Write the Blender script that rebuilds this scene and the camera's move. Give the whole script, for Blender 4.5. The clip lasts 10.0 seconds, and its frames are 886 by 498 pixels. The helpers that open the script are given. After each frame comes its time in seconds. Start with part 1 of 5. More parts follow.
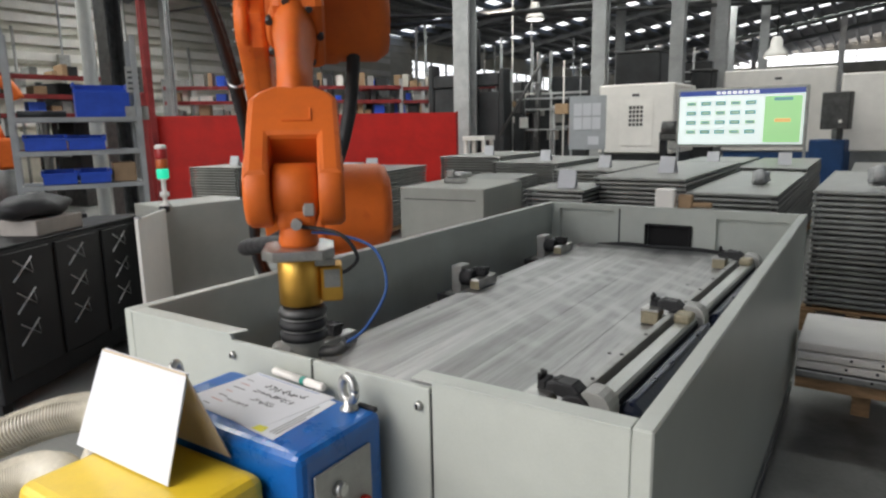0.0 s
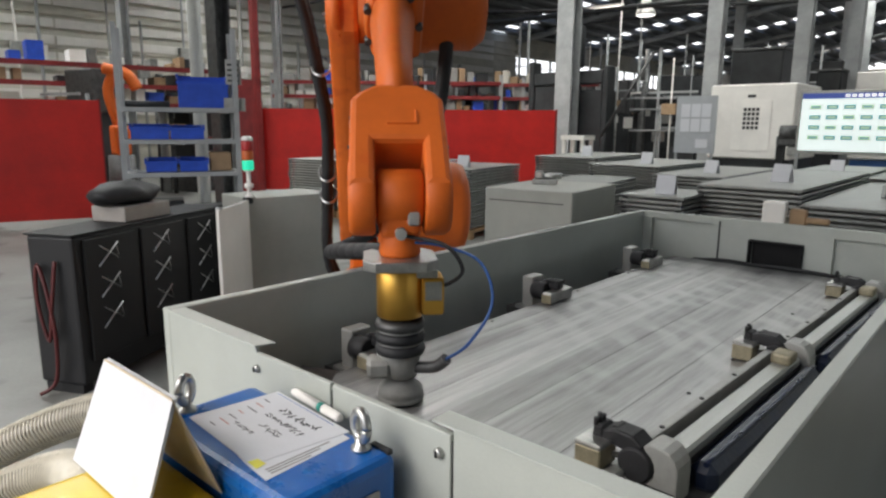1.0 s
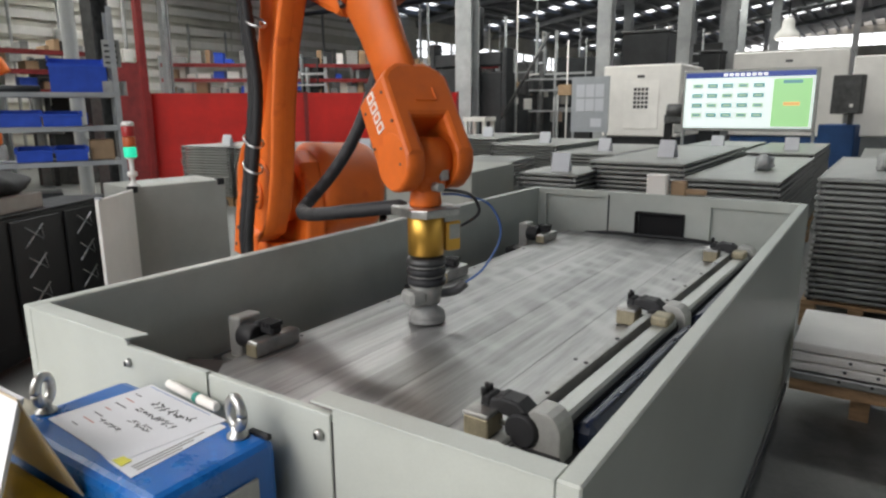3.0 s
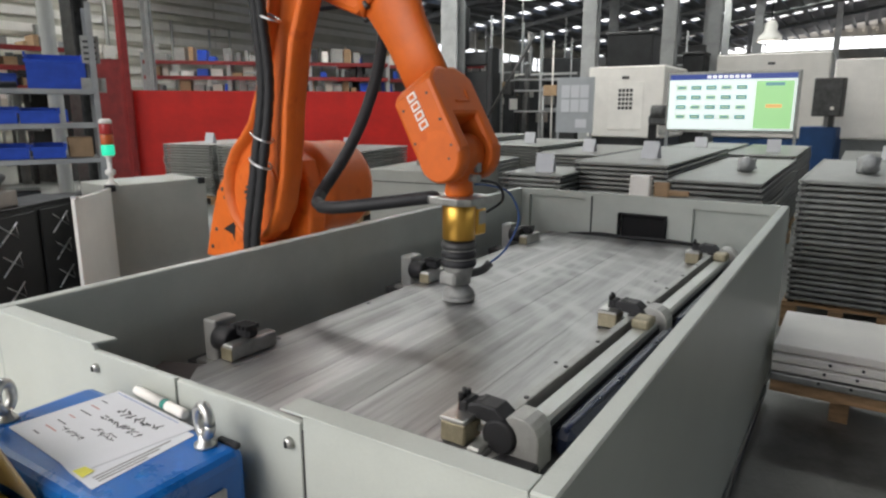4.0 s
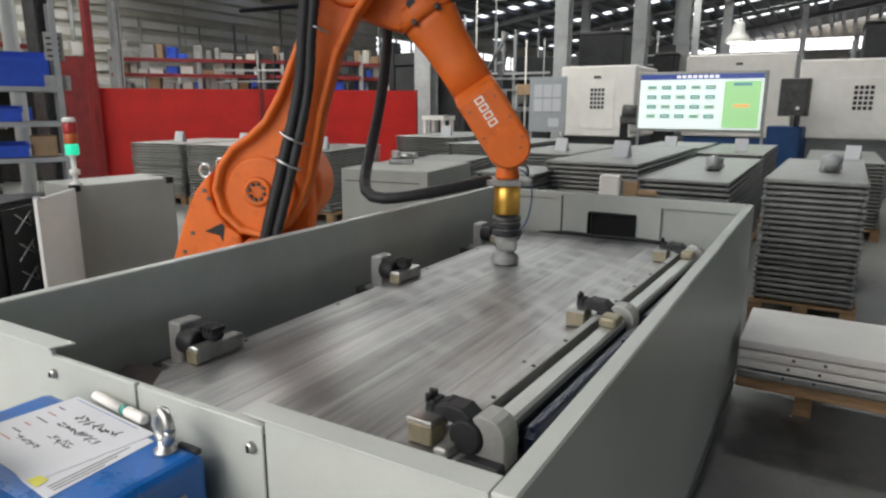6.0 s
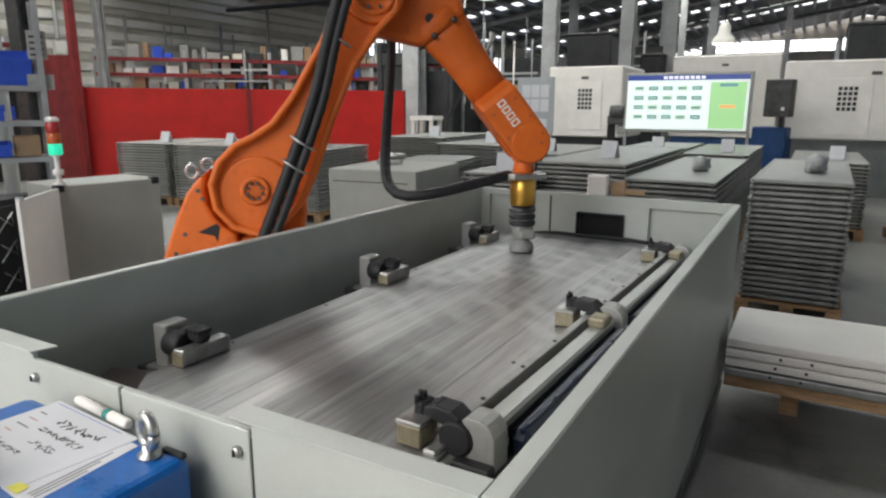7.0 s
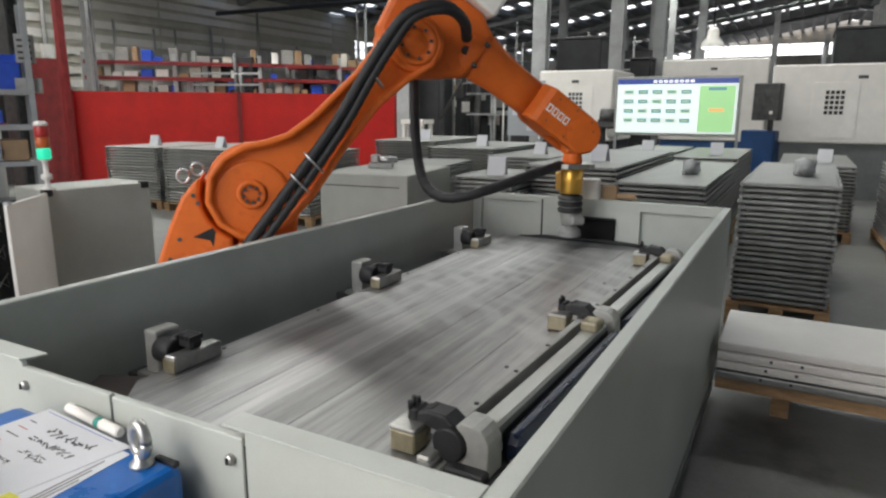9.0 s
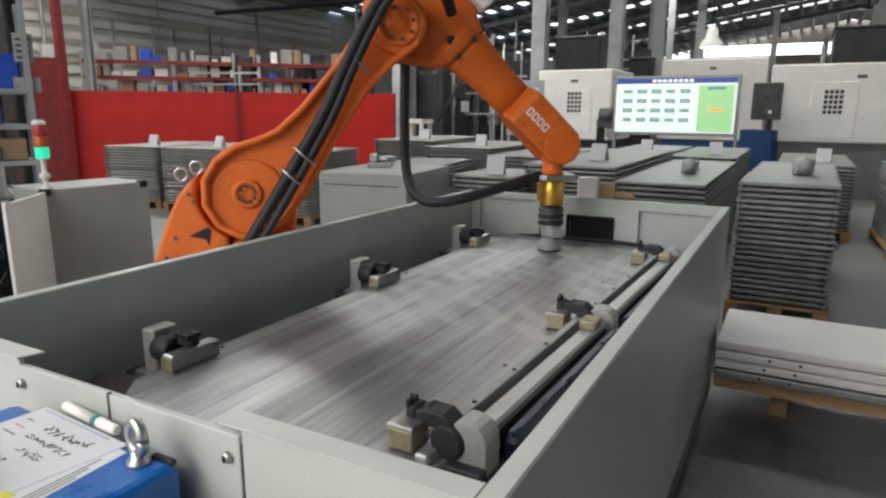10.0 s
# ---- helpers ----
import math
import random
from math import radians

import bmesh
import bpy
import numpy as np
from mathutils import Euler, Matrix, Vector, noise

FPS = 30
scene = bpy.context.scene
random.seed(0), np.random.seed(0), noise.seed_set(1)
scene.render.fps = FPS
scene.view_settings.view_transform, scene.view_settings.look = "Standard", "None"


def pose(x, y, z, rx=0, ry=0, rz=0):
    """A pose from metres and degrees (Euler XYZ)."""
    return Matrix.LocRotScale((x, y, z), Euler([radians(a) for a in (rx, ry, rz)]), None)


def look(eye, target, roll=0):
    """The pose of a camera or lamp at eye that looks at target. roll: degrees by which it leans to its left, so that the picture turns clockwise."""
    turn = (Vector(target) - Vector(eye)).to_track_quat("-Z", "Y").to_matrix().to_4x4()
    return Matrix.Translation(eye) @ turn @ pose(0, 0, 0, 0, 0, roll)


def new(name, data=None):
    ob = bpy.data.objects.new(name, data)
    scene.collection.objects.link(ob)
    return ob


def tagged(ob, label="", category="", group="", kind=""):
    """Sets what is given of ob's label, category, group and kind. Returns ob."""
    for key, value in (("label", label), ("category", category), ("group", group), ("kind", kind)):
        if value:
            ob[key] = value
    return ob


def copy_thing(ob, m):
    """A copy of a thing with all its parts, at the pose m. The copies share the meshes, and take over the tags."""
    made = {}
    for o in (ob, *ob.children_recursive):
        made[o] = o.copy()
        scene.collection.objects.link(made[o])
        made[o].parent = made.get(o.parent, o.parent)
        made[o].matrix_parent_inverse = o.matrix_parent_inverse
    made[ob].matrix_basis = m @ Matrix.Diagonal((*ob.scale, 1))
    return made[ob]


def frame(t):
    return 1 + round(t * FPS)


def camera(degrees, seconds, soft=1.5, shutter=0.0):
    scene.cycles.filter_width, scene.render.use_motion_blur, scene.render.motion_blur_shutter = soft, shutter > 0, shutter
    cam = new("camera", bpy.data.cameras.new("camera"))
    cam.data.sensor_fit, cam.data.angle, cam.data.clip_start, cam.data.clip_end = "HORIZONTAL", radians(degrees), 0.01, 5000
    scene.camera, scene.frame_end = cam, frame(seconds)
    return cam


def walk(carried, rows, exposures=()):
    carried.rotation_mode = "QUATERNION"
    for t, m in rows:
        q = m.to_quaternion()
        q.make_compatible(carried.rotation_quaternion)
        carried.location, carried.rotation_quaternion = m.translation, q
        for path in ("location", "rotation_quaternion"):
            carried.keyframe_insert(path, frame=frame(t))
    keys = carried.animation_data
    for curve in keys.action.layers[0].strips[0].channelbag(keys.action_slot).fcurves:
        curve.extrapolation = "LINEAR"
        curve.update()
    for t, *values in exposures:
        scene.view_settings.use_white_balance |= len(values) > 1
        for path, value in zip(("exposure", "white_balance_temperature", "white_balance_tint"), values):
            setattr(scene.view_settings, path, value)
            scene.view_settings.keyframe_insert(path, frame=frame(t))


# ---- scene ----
cam = camera(68.5, 10.0, soft=2.4)
PATH = [
    (0, (1.951, -1.118, 1.669), (0.874, 0.526, 1.301), -1.0),
    (0.5, (1.894, -0.934, 1.674), (0.694, 0.622, 1.3), -0.9),
    (1, (1.923, -0.861, 1.676), (0.613, 0.603, 1.3), 0.4),
    (1.5, (1.93, -0.843, 1.662), (0.65, 0.641, 1.261), -0.2),
    (2, (1.943, -0.836, 1.656), (0.735, 0.704, 1.246), -0.2),
    (2.5, (1.962, -0.818, 1.653), (0.815, 0.766, 1.234), -0.6),
    (3, (1.97, -0.805, 1.653), (0.882, 0.819, 1.23), -0.4),
    (4.5, (1.972, -0.761, 1.655), (0.93, 0.893, 1.23), 0.1),
    (5, (1.978, -0.762, 1.654), (0.959, 0.906, 1.228), 0.2),
    (5.5, (1.984, -0.759, 1.658), (0.984, 0.919, 1.23), 0.3),
    (6, (1.989, -0.755, 1.659), (1.003, 0.931, 1.231), 0.2),
    (7.5, (1.979, -0.743, 1.656), (1.035, 0.967, 1.229), 0.4),
    (8, (1.983, -0.744, 1.656), (1.044, 0.97, 1.228), 0.4),
    (8.5, (1.979, -0.74, 1.658), (1.047, 0.977, 1.231), 0.3),
    (9, (1.976, -0.746, 1.661), (1.044, 0.973, 1.244), 0.3),
    (9.5, (1.98, -0.745, 1.662), (1.047, 0.974, 1.247), 0.3),
    (10, (1.979, -0.744, 1.657), (1.049, 0.976, 1.239), 0.3),
]
walk(cam, [(t, look(e, g, r)) for t, e, g, r in PATH],
     [(0, -0.24), (1, -0.26), (2, -0.22), (3, -0.15), (5, -0.15), (8, -0.13), (10, -0.13)])

# ---- world and light ----
world = bpy.data.worlds.new("sky")
scene.world = world
world.use_nodes = True
wn = world.node_tree.nodes
sky = wn.new("ShaderNodeTexSky")
sky.sky_type = "NISHITA"
sky.sun_disc = False
sky.air_density, sky.dust_density, sky.ozone_density = 0.8, 3.0, 0.6
sky.sun_elevation, sky.sun_rotation = radians(50), radians(203)
wn["Background"].inputs["Strength"].default_value = 0.28
world.node_tree.links.new(sky.outputs[0], wn["Background"].inputs["Color"])
scene.view_settings.exposure = 0.0


def roof_height(x):
    return 6.2 + (x + 19) * 0.165 if x < 5 else 10.16 - (x - 5) * 0.14


def lamp_area(name, m, sx, sy, watts, colour=(1, 1, 1)):
    d = bpy.data.lights.new(name, "AREA")
    d.shape, d.size, d.size_y, d.energy, d.color = "RECTANGLE", sx, sy, watts, colour
    ob = new(name, d)
    ob.matrix_world = m
    return ob


sun = bpy.data.lights.new("sun", "SUN")
sun.energy, sun.angle, sun.color = 0.55, radians(12), (1, 0.96, 0.9)
new("sun", sun).matrix_world = look((0, 0, 0), (0.25, 0.6, -0.77))

# light of the sky through the wide gate and the roof lights
lamp_area("gate_light", look((-1.2, -3.4, 3.5), (0.6, 0.3, 0.9)), 5, 3.4, 200, (1.0, 0.99, 0.95))
for xx, yy, ww in ((-12.0, 2.4, 1250), (-11.5, 10.4, 1250), (-1.5, 10.4, 800), (-3.0, 18.4, 950), (-1.5, 34.4, 1500), (-1.5, 54.4, 1700)):
    lamp_area("roof_light", pose(xx, yy, roof_height(xx) + 0.1, 0, -math.degrees(math.atan(0.165)), 0), 12, 1.0, ww, (0.98, 1.0, 0.96))

# added fill that brightens the trough's right side, set at the unseen east wall
lamp_area("east_fill_light", look((23.7, 9, 3.6), (0, 6, 0.6)), 36, 1.1, 300, (0.98, 1.0, 0.97))

# ---- materials ----
MATS = {}


def mat(name, colour, rough=0.5, metal=0.0, var=0.15, scale=6.0, bump=0.15, grain=90.0, coat=0.0, stretch=(1, 1, 1), wear=None, rvar=0.15):
    """A surface with broad stains, fine grain and relief; wear: a second colour in worn spots."""
    if name in MATS:
        return MATS[name]
    m = bpy.data.materials.new(name)
    m.use_nodes = True
    nt = m.node_tree
    N, L = nt.nodes, nt.links
    b = N["Principled BSDF"]
    tc, mp = N.new("ShaderNodeTexCoord"), N.new("ShaderNodeMapping")
    mp.inputs["Scale"].default_value = stretch
    L.new(tc.outputs["Object"], mp.inputs["Vector"])
    n1, n2 = N.new("ShaderNodeTexNoise"), N.new("ShaderNodeTexNoise")
    n1.inputs["Scale"].default_value, n1.inputs["Detail"].default_value, n1.inputs["Roughness"].default_value = scale, 6, 0.65
    n2.inputs["Scale"].default_value, n2.inputs["Detail"].default_value = grain, 3
    for n in (n1, n2):
        L.new(mp.outputs[0], n.inputs["Vector"])
    mix = N.new("ShaderNodeMix")
    mix.data_type = "RGBA"
    lo = [max(0, c * (1 - var * 1.6)) for c in colour]
    hi = [min(1, c * (1 + var)) for c in colour]
    mix.inputs[6].default_value, mix.inputs[7].default_value = (*lo, 1), (*hi, 1)
    add = N.new("ShaderNodeMath")
    add.operation = "MULTIPLY_ADD"
    L.new(n2.outputs[0], add.inputs[0])
    add.inputs[1].default_value = 0.35
    rng = N.new("ShaderNodeMapRange")
    rng.inputs[1].default_value, rng.inputs[2].default_value = 0.3, 0.7
    rng.inputs[3].default_value, rng.inputs[4].default_value = -0.1, 0.85
    L.new(n1.outputs[0], rng.inputs[0])
    L.new(rng.outputs[0], add.inputs[2])
    L.new(add.outputs[0], mix.inputs[0])
    out = mix.outputs[2]
    oi = N.new("ShaderNodeObjectInfo")
    hsv = N.new("ShaderNodeHueSaturation")
    vr = N.new("ShaderNodeMapRange")
    vr.inputs[3].default_value, vr.inputs[4].default_value = 1 - var * 0.5, 1 + var * 0.5
    L.new(oi.outputs["Random"], vr.inputs[0])
    L.new(vr.outputs[0], hsv.inputs["Value"])
    L.new(out, hsv.inputs["Color"])
    out = hsv.outputs[0]
    if wear:
        n3 = N.new("ShaderNodeTexNoise")
        n3.inputs["Scale"].default_value, n3.inputs["Detail"].default_value = scale * 2.3, 8
        L.new(mp.outputs[0], n3.inputs["Vector"])
        r3 = N.new("ShaderNodeMapRange")
        r3.inputs[1].default_value, r3.inputs[2].default_value = 0.6, 0.68
        L.new(n3.outputs[0], r3.inputs[0])
        m3 = N.new("ShaderNodeMix")
        m3.data_type = "RGBA"
        m3.inputs[7].default_value = (*wear, 1)
        L.new(r3.outputs[0], m3.inputs[0])
        L.new(out, m3.inputs[6])
        out = m3.outputs[2]
    L.new(out, b.inputs["Base Color"])
    rr = N.new("ShaderNodeMapRange")
    rr.inputs[3].default_value, rr.inputs[4].default_value = max(0.03, rough - rvar), min(1, rough + rvar)
    L.new(n1.outputs[0], rr.inputs[0])
    L.new(rr.outputs[0], b.inputs["Roughness"])
    b.inputs["Metallic"].default_value = metal
    b.inputs["Coat Weight"].default_value = coat
    if bump:
        bp = N.new("ShaderNodeBump")
        bp.inputs["Strength"].default_value, bp.inputs["Distance"].default_value = bump, 0.004
        L.new(n2.outputs[0], bp.inputs["Height"])
        L.new(bp.outputs[0], b.inputs["Normal"])
    MATS[name] = m
    return m


def glow(name, colour, strength):
    m = bpy.data.materials.new(name)
    m.use_nodes = True
    b = m.node_tree.nodes["Principled BSDF"]
    b.inputs["Base Color"].default_value = (*colour, 1)
    b.inputs["Emission Color"].default_value = (*colour, 1)
    b.inputs["Emission Strength"].default_value = strength
    b.inputs["Roughness"].default_value = 0.3
    return m


GREY = mat("grey_paint", (0.45, 0.475, 0.435), 0.42, 0, 0.08, 2.5, 0.12, 160)
CABGREY = mat("cabinet_paint", (0.37, 0.375, 0.335), 0.45, 0, 0.08, 3, 0.1, 150)
CONCRETE = mat("concrete", (0.18, 0.182, 0.17), 0.45, 0, 0.3, 0.7, 0.3, 40, wear=(0.10, 0.10, 0.095))
ORANGE = mat("orange_paint", (0.69, 0.135, 0.010), 0.56, 0, 0.10, 5, 0.08, 140, coat=0.0, wear=(0.62, 0.11, 0.008))
BLACK = mat("black_rubber", (0.016, 0.016, 0.018), 0.6, 0, 0.3, 20, 0.25, 180)
BLACKPAINT = mat("black_paint", (0.010, 0.010, 0.011), 0.6, 0, 0.3, 8, 0.2, 120)
STEEL = mat("steel", (0.48, 0.48, 0.46), 0.35, 0.9, 0.2, 14, 0.15, 160)
DARKSTEEL = mat("dark_steel", (0.10, 0.10, 0.10), 0.5, 0.6, 0.3, 9, 0.2, 130)
CASTGREY = mat("cast_grey", (0.36, 0.36, 0.34), 0.5, 0.35, 0.15, 12, 0.2, 170)
CHROME = mat("zinc_plate", (0.58, 0.58, 0.58), 0.3, 1.0, 0.08, 20, 0.05, 150)
BRASS = mat("brass", (0.30, 0.265, 0.18), 0.5, 0.5, 0.25, 20, 0.2, 160)
GOLD = mat("gold_anodised", (0.72, 0.41, 0.08), 0.33, 0.85, 0.05, 10, 0.0, 120)
ALU = mat("aluminium", (0.335, 0.335, 0.33), 0.44, 0.7, 0.33, 2.6, 0.01, 45, stretch=(7, 0.30, 6), rvar=0.04)


def sanded_sheen(m):
    """Adds paler crossing arcs: sanding marks, with roof reflections painted into the colour."""
    nt = m.node_tree
    N, L = nt.nodes, nt.links
    b = N["Principled BSDF"]
    tc = N.new("ShaderNodeTexCoord")
    arcs = []
    for cx, cy, sc, ds in ((0.35, 1.1, 1.9, 2.6), (1.9, 3.3, 2.1, 3.2)):
        mp = N.new("ShaderNodeMapping")
        mp.inputs["Location"].default_value = (-cx, -cy, 0)
        L.new(tc.outputs["Object"], mp.inputs["Vector"])
        wv = N.new("ShaderNodeTexWave")
        wv.wave_type, wv.rings_direction = "RINGS", "Z"
        wv.inputs["Scale"].default_value, wv.inputs["Distortion"].default_value = sc, ds
        wv.inputs["Detail"].default_value, wv.inputs["Detail Scale"].default_value = 3, 1.5
        L.new(mp.outputs[0], wv.inputs["Vector"])
        arcs.append(wv.outputs["Fac"])
    mul = N.new("ShaderNodeMath")
    mul.operation = "ADD"
    L.new(arcs[0], mul.inputs[0])
    L.new(arcs[1], mul.inputs[1])
    sharp = N.new("ShaderNodeMapRange")
    sharp.inputs[1].default_value, sharp.inputs[2].default_value = 0.7, 1.7
    L.new(mul.outputs[0], sharp.inputs[0])
    mul = sharp
    # the arcs fade out towards the near left corner
    sep = N.new("ShaderNodeSeparateXYZ")
    L.new(tc.outputs["Object"], sep.inputs[0])
    ad = N.new("ShaderNodeMath")
    ad.operation = "MULTIPLY_ADD"
    L.new(sep.outputs["X"], ad.inputs[0])
    ad.inputs[1].default_value = 0.9
    L.new(sep.outputs["Y"], ad.inputs[2])
    fade = N.new("ShaderNodeMapRange")
    fade.inputs[1].default_value, fade.inputs[2].default_value = 1.5, 2.4
    L.new(ad.outputs[0], fade.inputs[0])
    f2 = N.new("ShaderNodeMath")
    f2.operation = "MULTIPLY"
    patch = N.new("ShaderNodeTexNoise")
    patch.inputs["Scale"].default_value, patch.inputs["Detail"].default_value = 2.4, 3
    L.new(tc.outputs["Object"], patch.inputs["Vector"])
    pr_ = N.new("ShaderNodeMapRange")
    pr_.inputs[1].default_value, pr_.inputs[2].default_value = 0.38, 0.56
    L.new(patch.outputs[0], pr_.inputs[0])
    f1 = N.new("ShaderNodeMath")
    f1.operation = "MULTIPLY"
    L.new(pr_.outputs[0], f1.inputs[0])
    L.new(fade.outputs[0], f1.inputs[1])
    L.new(mul.outputs[0], f2.inputs[0])
    L.new(f1.outputs[0], f2.inputs[1])
    old_c, old_r = b.inputs["Base Color"].links[0].from_socket, b.inputs["Roughness"].links[0].from_socket
    mx = N.new("ShaderNodeMix")
    mx.data_type = "RGBA"
    mx.inputs[7].default_value = (0.42, 0.425, 0.42, 1)
    L.new(f2.outputs[0], mx.inputs[0])
    L.new(old_c, mx.inputs[6])
    L.new(mx.outputs[2], b.inputs["Base Color"])
    sb = N.new("ShaderNodeMath")
    sb.operation = "MULTIPLY_ADD"
    L.new(f2.outputs[0], sb.inputs[0])
    sb.inputs[1].default_value = -0.02
    L.new(old_r, sb.inputs[2])
    L.new(sb.outputs[0], b.inputs["Roughness"])


sanded_sheen(ALU)
RAILALU = mat("rail_aluminium", (0.43, 0.44, 0.42), 0.42, 0.6, 0.12, 4, 0.02, 70, stretch=(6, 0.5, 6))
PITCH = mat("slot_black", (0.006, 0.006, 0.007), 0.85, 0, 0.3, 20, 0.2, 120)
STACKALU = mat("stacked_aluminium", (0.30, 0.305, 0.29), 0.42, 0.55, 0.2, 5, 0.15, 70)
WHITE = mat("white_paint", (0.85, 0.82, 0.77), 0.4, 0, 0.05, 3, 0.06, 150)
WHITEPAPER = mat("white_paper", (0.67, 0.68, 0.71), 0.75, 0, 0.03, 9, 0.08, 200)
INK = mat("ink", (0.03, 0.03, 0.035), 0.6, 0, 0.1, 30, 0)
BLUE = mat("blue_paint", (0.004, 0.115, 0.42), 0.3, 0, 0.12, 9, 0.1, 150, coat=0.1, wear=(0.006, 0.14, 0.46))
NAVY = mat("navy_paint", (0.02, 0.07, 0.2), 0.4, 0, 0.15, 4, 0.08, 120)
BINBLUE = mat("blue_plastic", (0.025, 0.09, 0.55), 0.4, 0, 0.12, 8, 0.05, 120)
YELLOW = mat("yellow_paint", (0.78, 0.54, 0.03), 0.35, 0, 0.07, 8, 0.06, 150, coat=0.2)
RED = mat("red_curtain", (0.58, 0.016, 0.011), 0.5, 0, 0.14, 1.6, 0.1, 50)
DARKRED = mat("dark_red_steel", (0.22, 0.02, 0.02), 0.5, 0, 0.2, 5, 0.1, 90)
WOOD = mat("pallet_wood", (0.40, 0.25, 0.13), 0.7, 0, 0.3, 5, 0.4, 70, stretch=(1, 5, 5), rvar=0.08)
CARD = mat("cardboard", (0.36, 0.24, 0.14), 0.8, 0, 0.12, 8, 0.2, 120)
SIDING = mat("wall_siding", (0.60, 0.575, 0.50), 0.6, 0, 0.15, 0.8, 0.1, 30)
ROOFMAT = mat("roof_sheet", (0.22, 0.23, 0.235), 0.6, 0.2, 0.2, 0.8, 0.1, 30)
FRAME = mat("frame_steel", (0.36, 0.37, 0.37), 0.5, 0.1, 0.2, 2, 0.1, 60)
DARK = mat("dark_machine", (0.03, 0.032, 0.034), 0.5, 0.1, 0.35, 2, 0.2, 60)
HOSE = mat("clear_hose", (0.27, 0.24, 0.19), 0.3, 0, 0.15, 9, 0.05, 90)
BLUETUBE = mat("blue_tube", (0.03, 0.09, 0.28), 0.3, 0, 0.05, 9, 0)


# ---- shape helpers ----
def bx(bm, x0, x1, y0, y1, z0, z1, bev=0.0, seg=1, m=None):
    """A box between the given planes, its edges rounded by bev."""
    mm = Matrix.Translation(((x0 + x1) / 2, (y0 + y1) / 2, (z0 + z1) / 2)) @ Matrix.Diagonal((abs(x1 - x0), abs(y1 - y0), abs(z1 - z0), 1))
    vs = bmesh.ops.create_cube(bm, size=1, matrix=mm)["verts"]
    if bev:
        es = list({e for v in vs for e in v.link_edges})
        r = bmesh.ops.bevel(bm, geom=es, offset=bev, segments=seg, profile=0.5, affect="EDGES")
        vs = list(set(r["verts"]) | {v for v in vs if v.is_valid})
    if m is not None:
        bmesh.ops.transform(bm, matrix=m, verts=[v for v in vs if v.is_valid])
    return vs


AXES = {"z": Matrix.Identity(4), "x": Matrix.Rotation(math.pi / 2, 4, "Y"), "y": Matrix.Rotation(-math.pi / 2, 4, "X")}


def lathe(bm, prof, at=(0, 0, 0), axis="z", seg=24, m=None):
    """A turned solid: prof is a list of (radius, height along the axis)."""
    mm = Matrix.Translation(at) @ AXES[axis]
    if m is not None:
        mm = m @ mm
    rings = []
    for r, h in prof:
        rings.append([bm.verts.new(mm @ Vector((r * math.cos(2 * math.pi * i / seg), r * math.sin(2 * math.pi * i / seg), h))) for i in range(seg)])
    for a, b in zip(rings, rings[1:]):
        for i in range(seg):
            f = bm.faces.new((a[i], a[(i + 1) % seg], b[(i + 1) % seg], b[i]))
            f.smooth = True
    bm.faces.new(rings[0][::-1])
    bm.faces.new(rings[-1])


def cyl(bm, r, h0, h1, at=(0, 0, 0), axis="z", seg=24, bev=0.0, m=None):
    if bev:
        lathe(bm, [(r - bev, h0), (r, h0 + bev), (r, h1 - bev), (r - bev, h1)], at, axis, seg, m)
    else:
        lathe(bm, [(r, h0), (r, h1)], at, axis, seg, m)


def spline(pts, n):
    """n points along a smooth curve through pts."""
    pts = [Vector(p) for p in pts]
    out = []
    for k in range(n):
        u = k / (n - 1) * (len(pts) - 1)
        i = min(int(u), len(pts) - 2)
        f = u - i
        p0, p1, p2, p3 = pts[max(i - 1, 0)], pts[i], pts[i + 1], pts[min(i + 2, len(pts) - 1)]
        out.append(0.5 * ((2 * p1) + (p2 - p0) * f + (2 * p0 - 5 * p1 + 4 * p2 - p3) * f * f + (3 * p1 - p0 - 3 * p2 + p3) * f ** 3))
    return out


def tube(bm, pts, r, seg=10, n=0, wave=0.0):
    """A pipe along pts; wave: depth of its corrugation."""
    pts = spline(pts, n) if n else [Vector(p) for p in pts]
    rings = []
    nrm = None
    for i, p in enumerate(pts):
        d = (pts[min(i + 1, len(pts) - 1)] - pts[max(i - 1, 0)]).normalized()
        if nrm is None:
            nrm = d.orthogonal().normalized()
        nrm = (nrm - d * nrm.dot(d)).normalized()
        bi = d.cross(nrm)
        rr = r + (wave if i % 2 else 0)
        rings.append([bm.verts.new(p + (nrm * math.cos(2 * math.pi * k / seg) + bi * math.sin(2 * math.pi * k / seg)) * rr) for k in range(seg)])
    for a, b in zip(rings, rings[1:]):
        for k in range(seg):
            f = bm.faces.new((a[k], a[(k + 1) % seg], b[(k + 1) % seg], b[k]))
            f.smooth = True
    bm.faces.new(rings[0][::-1])
    bm.faces.new(rings[-1])


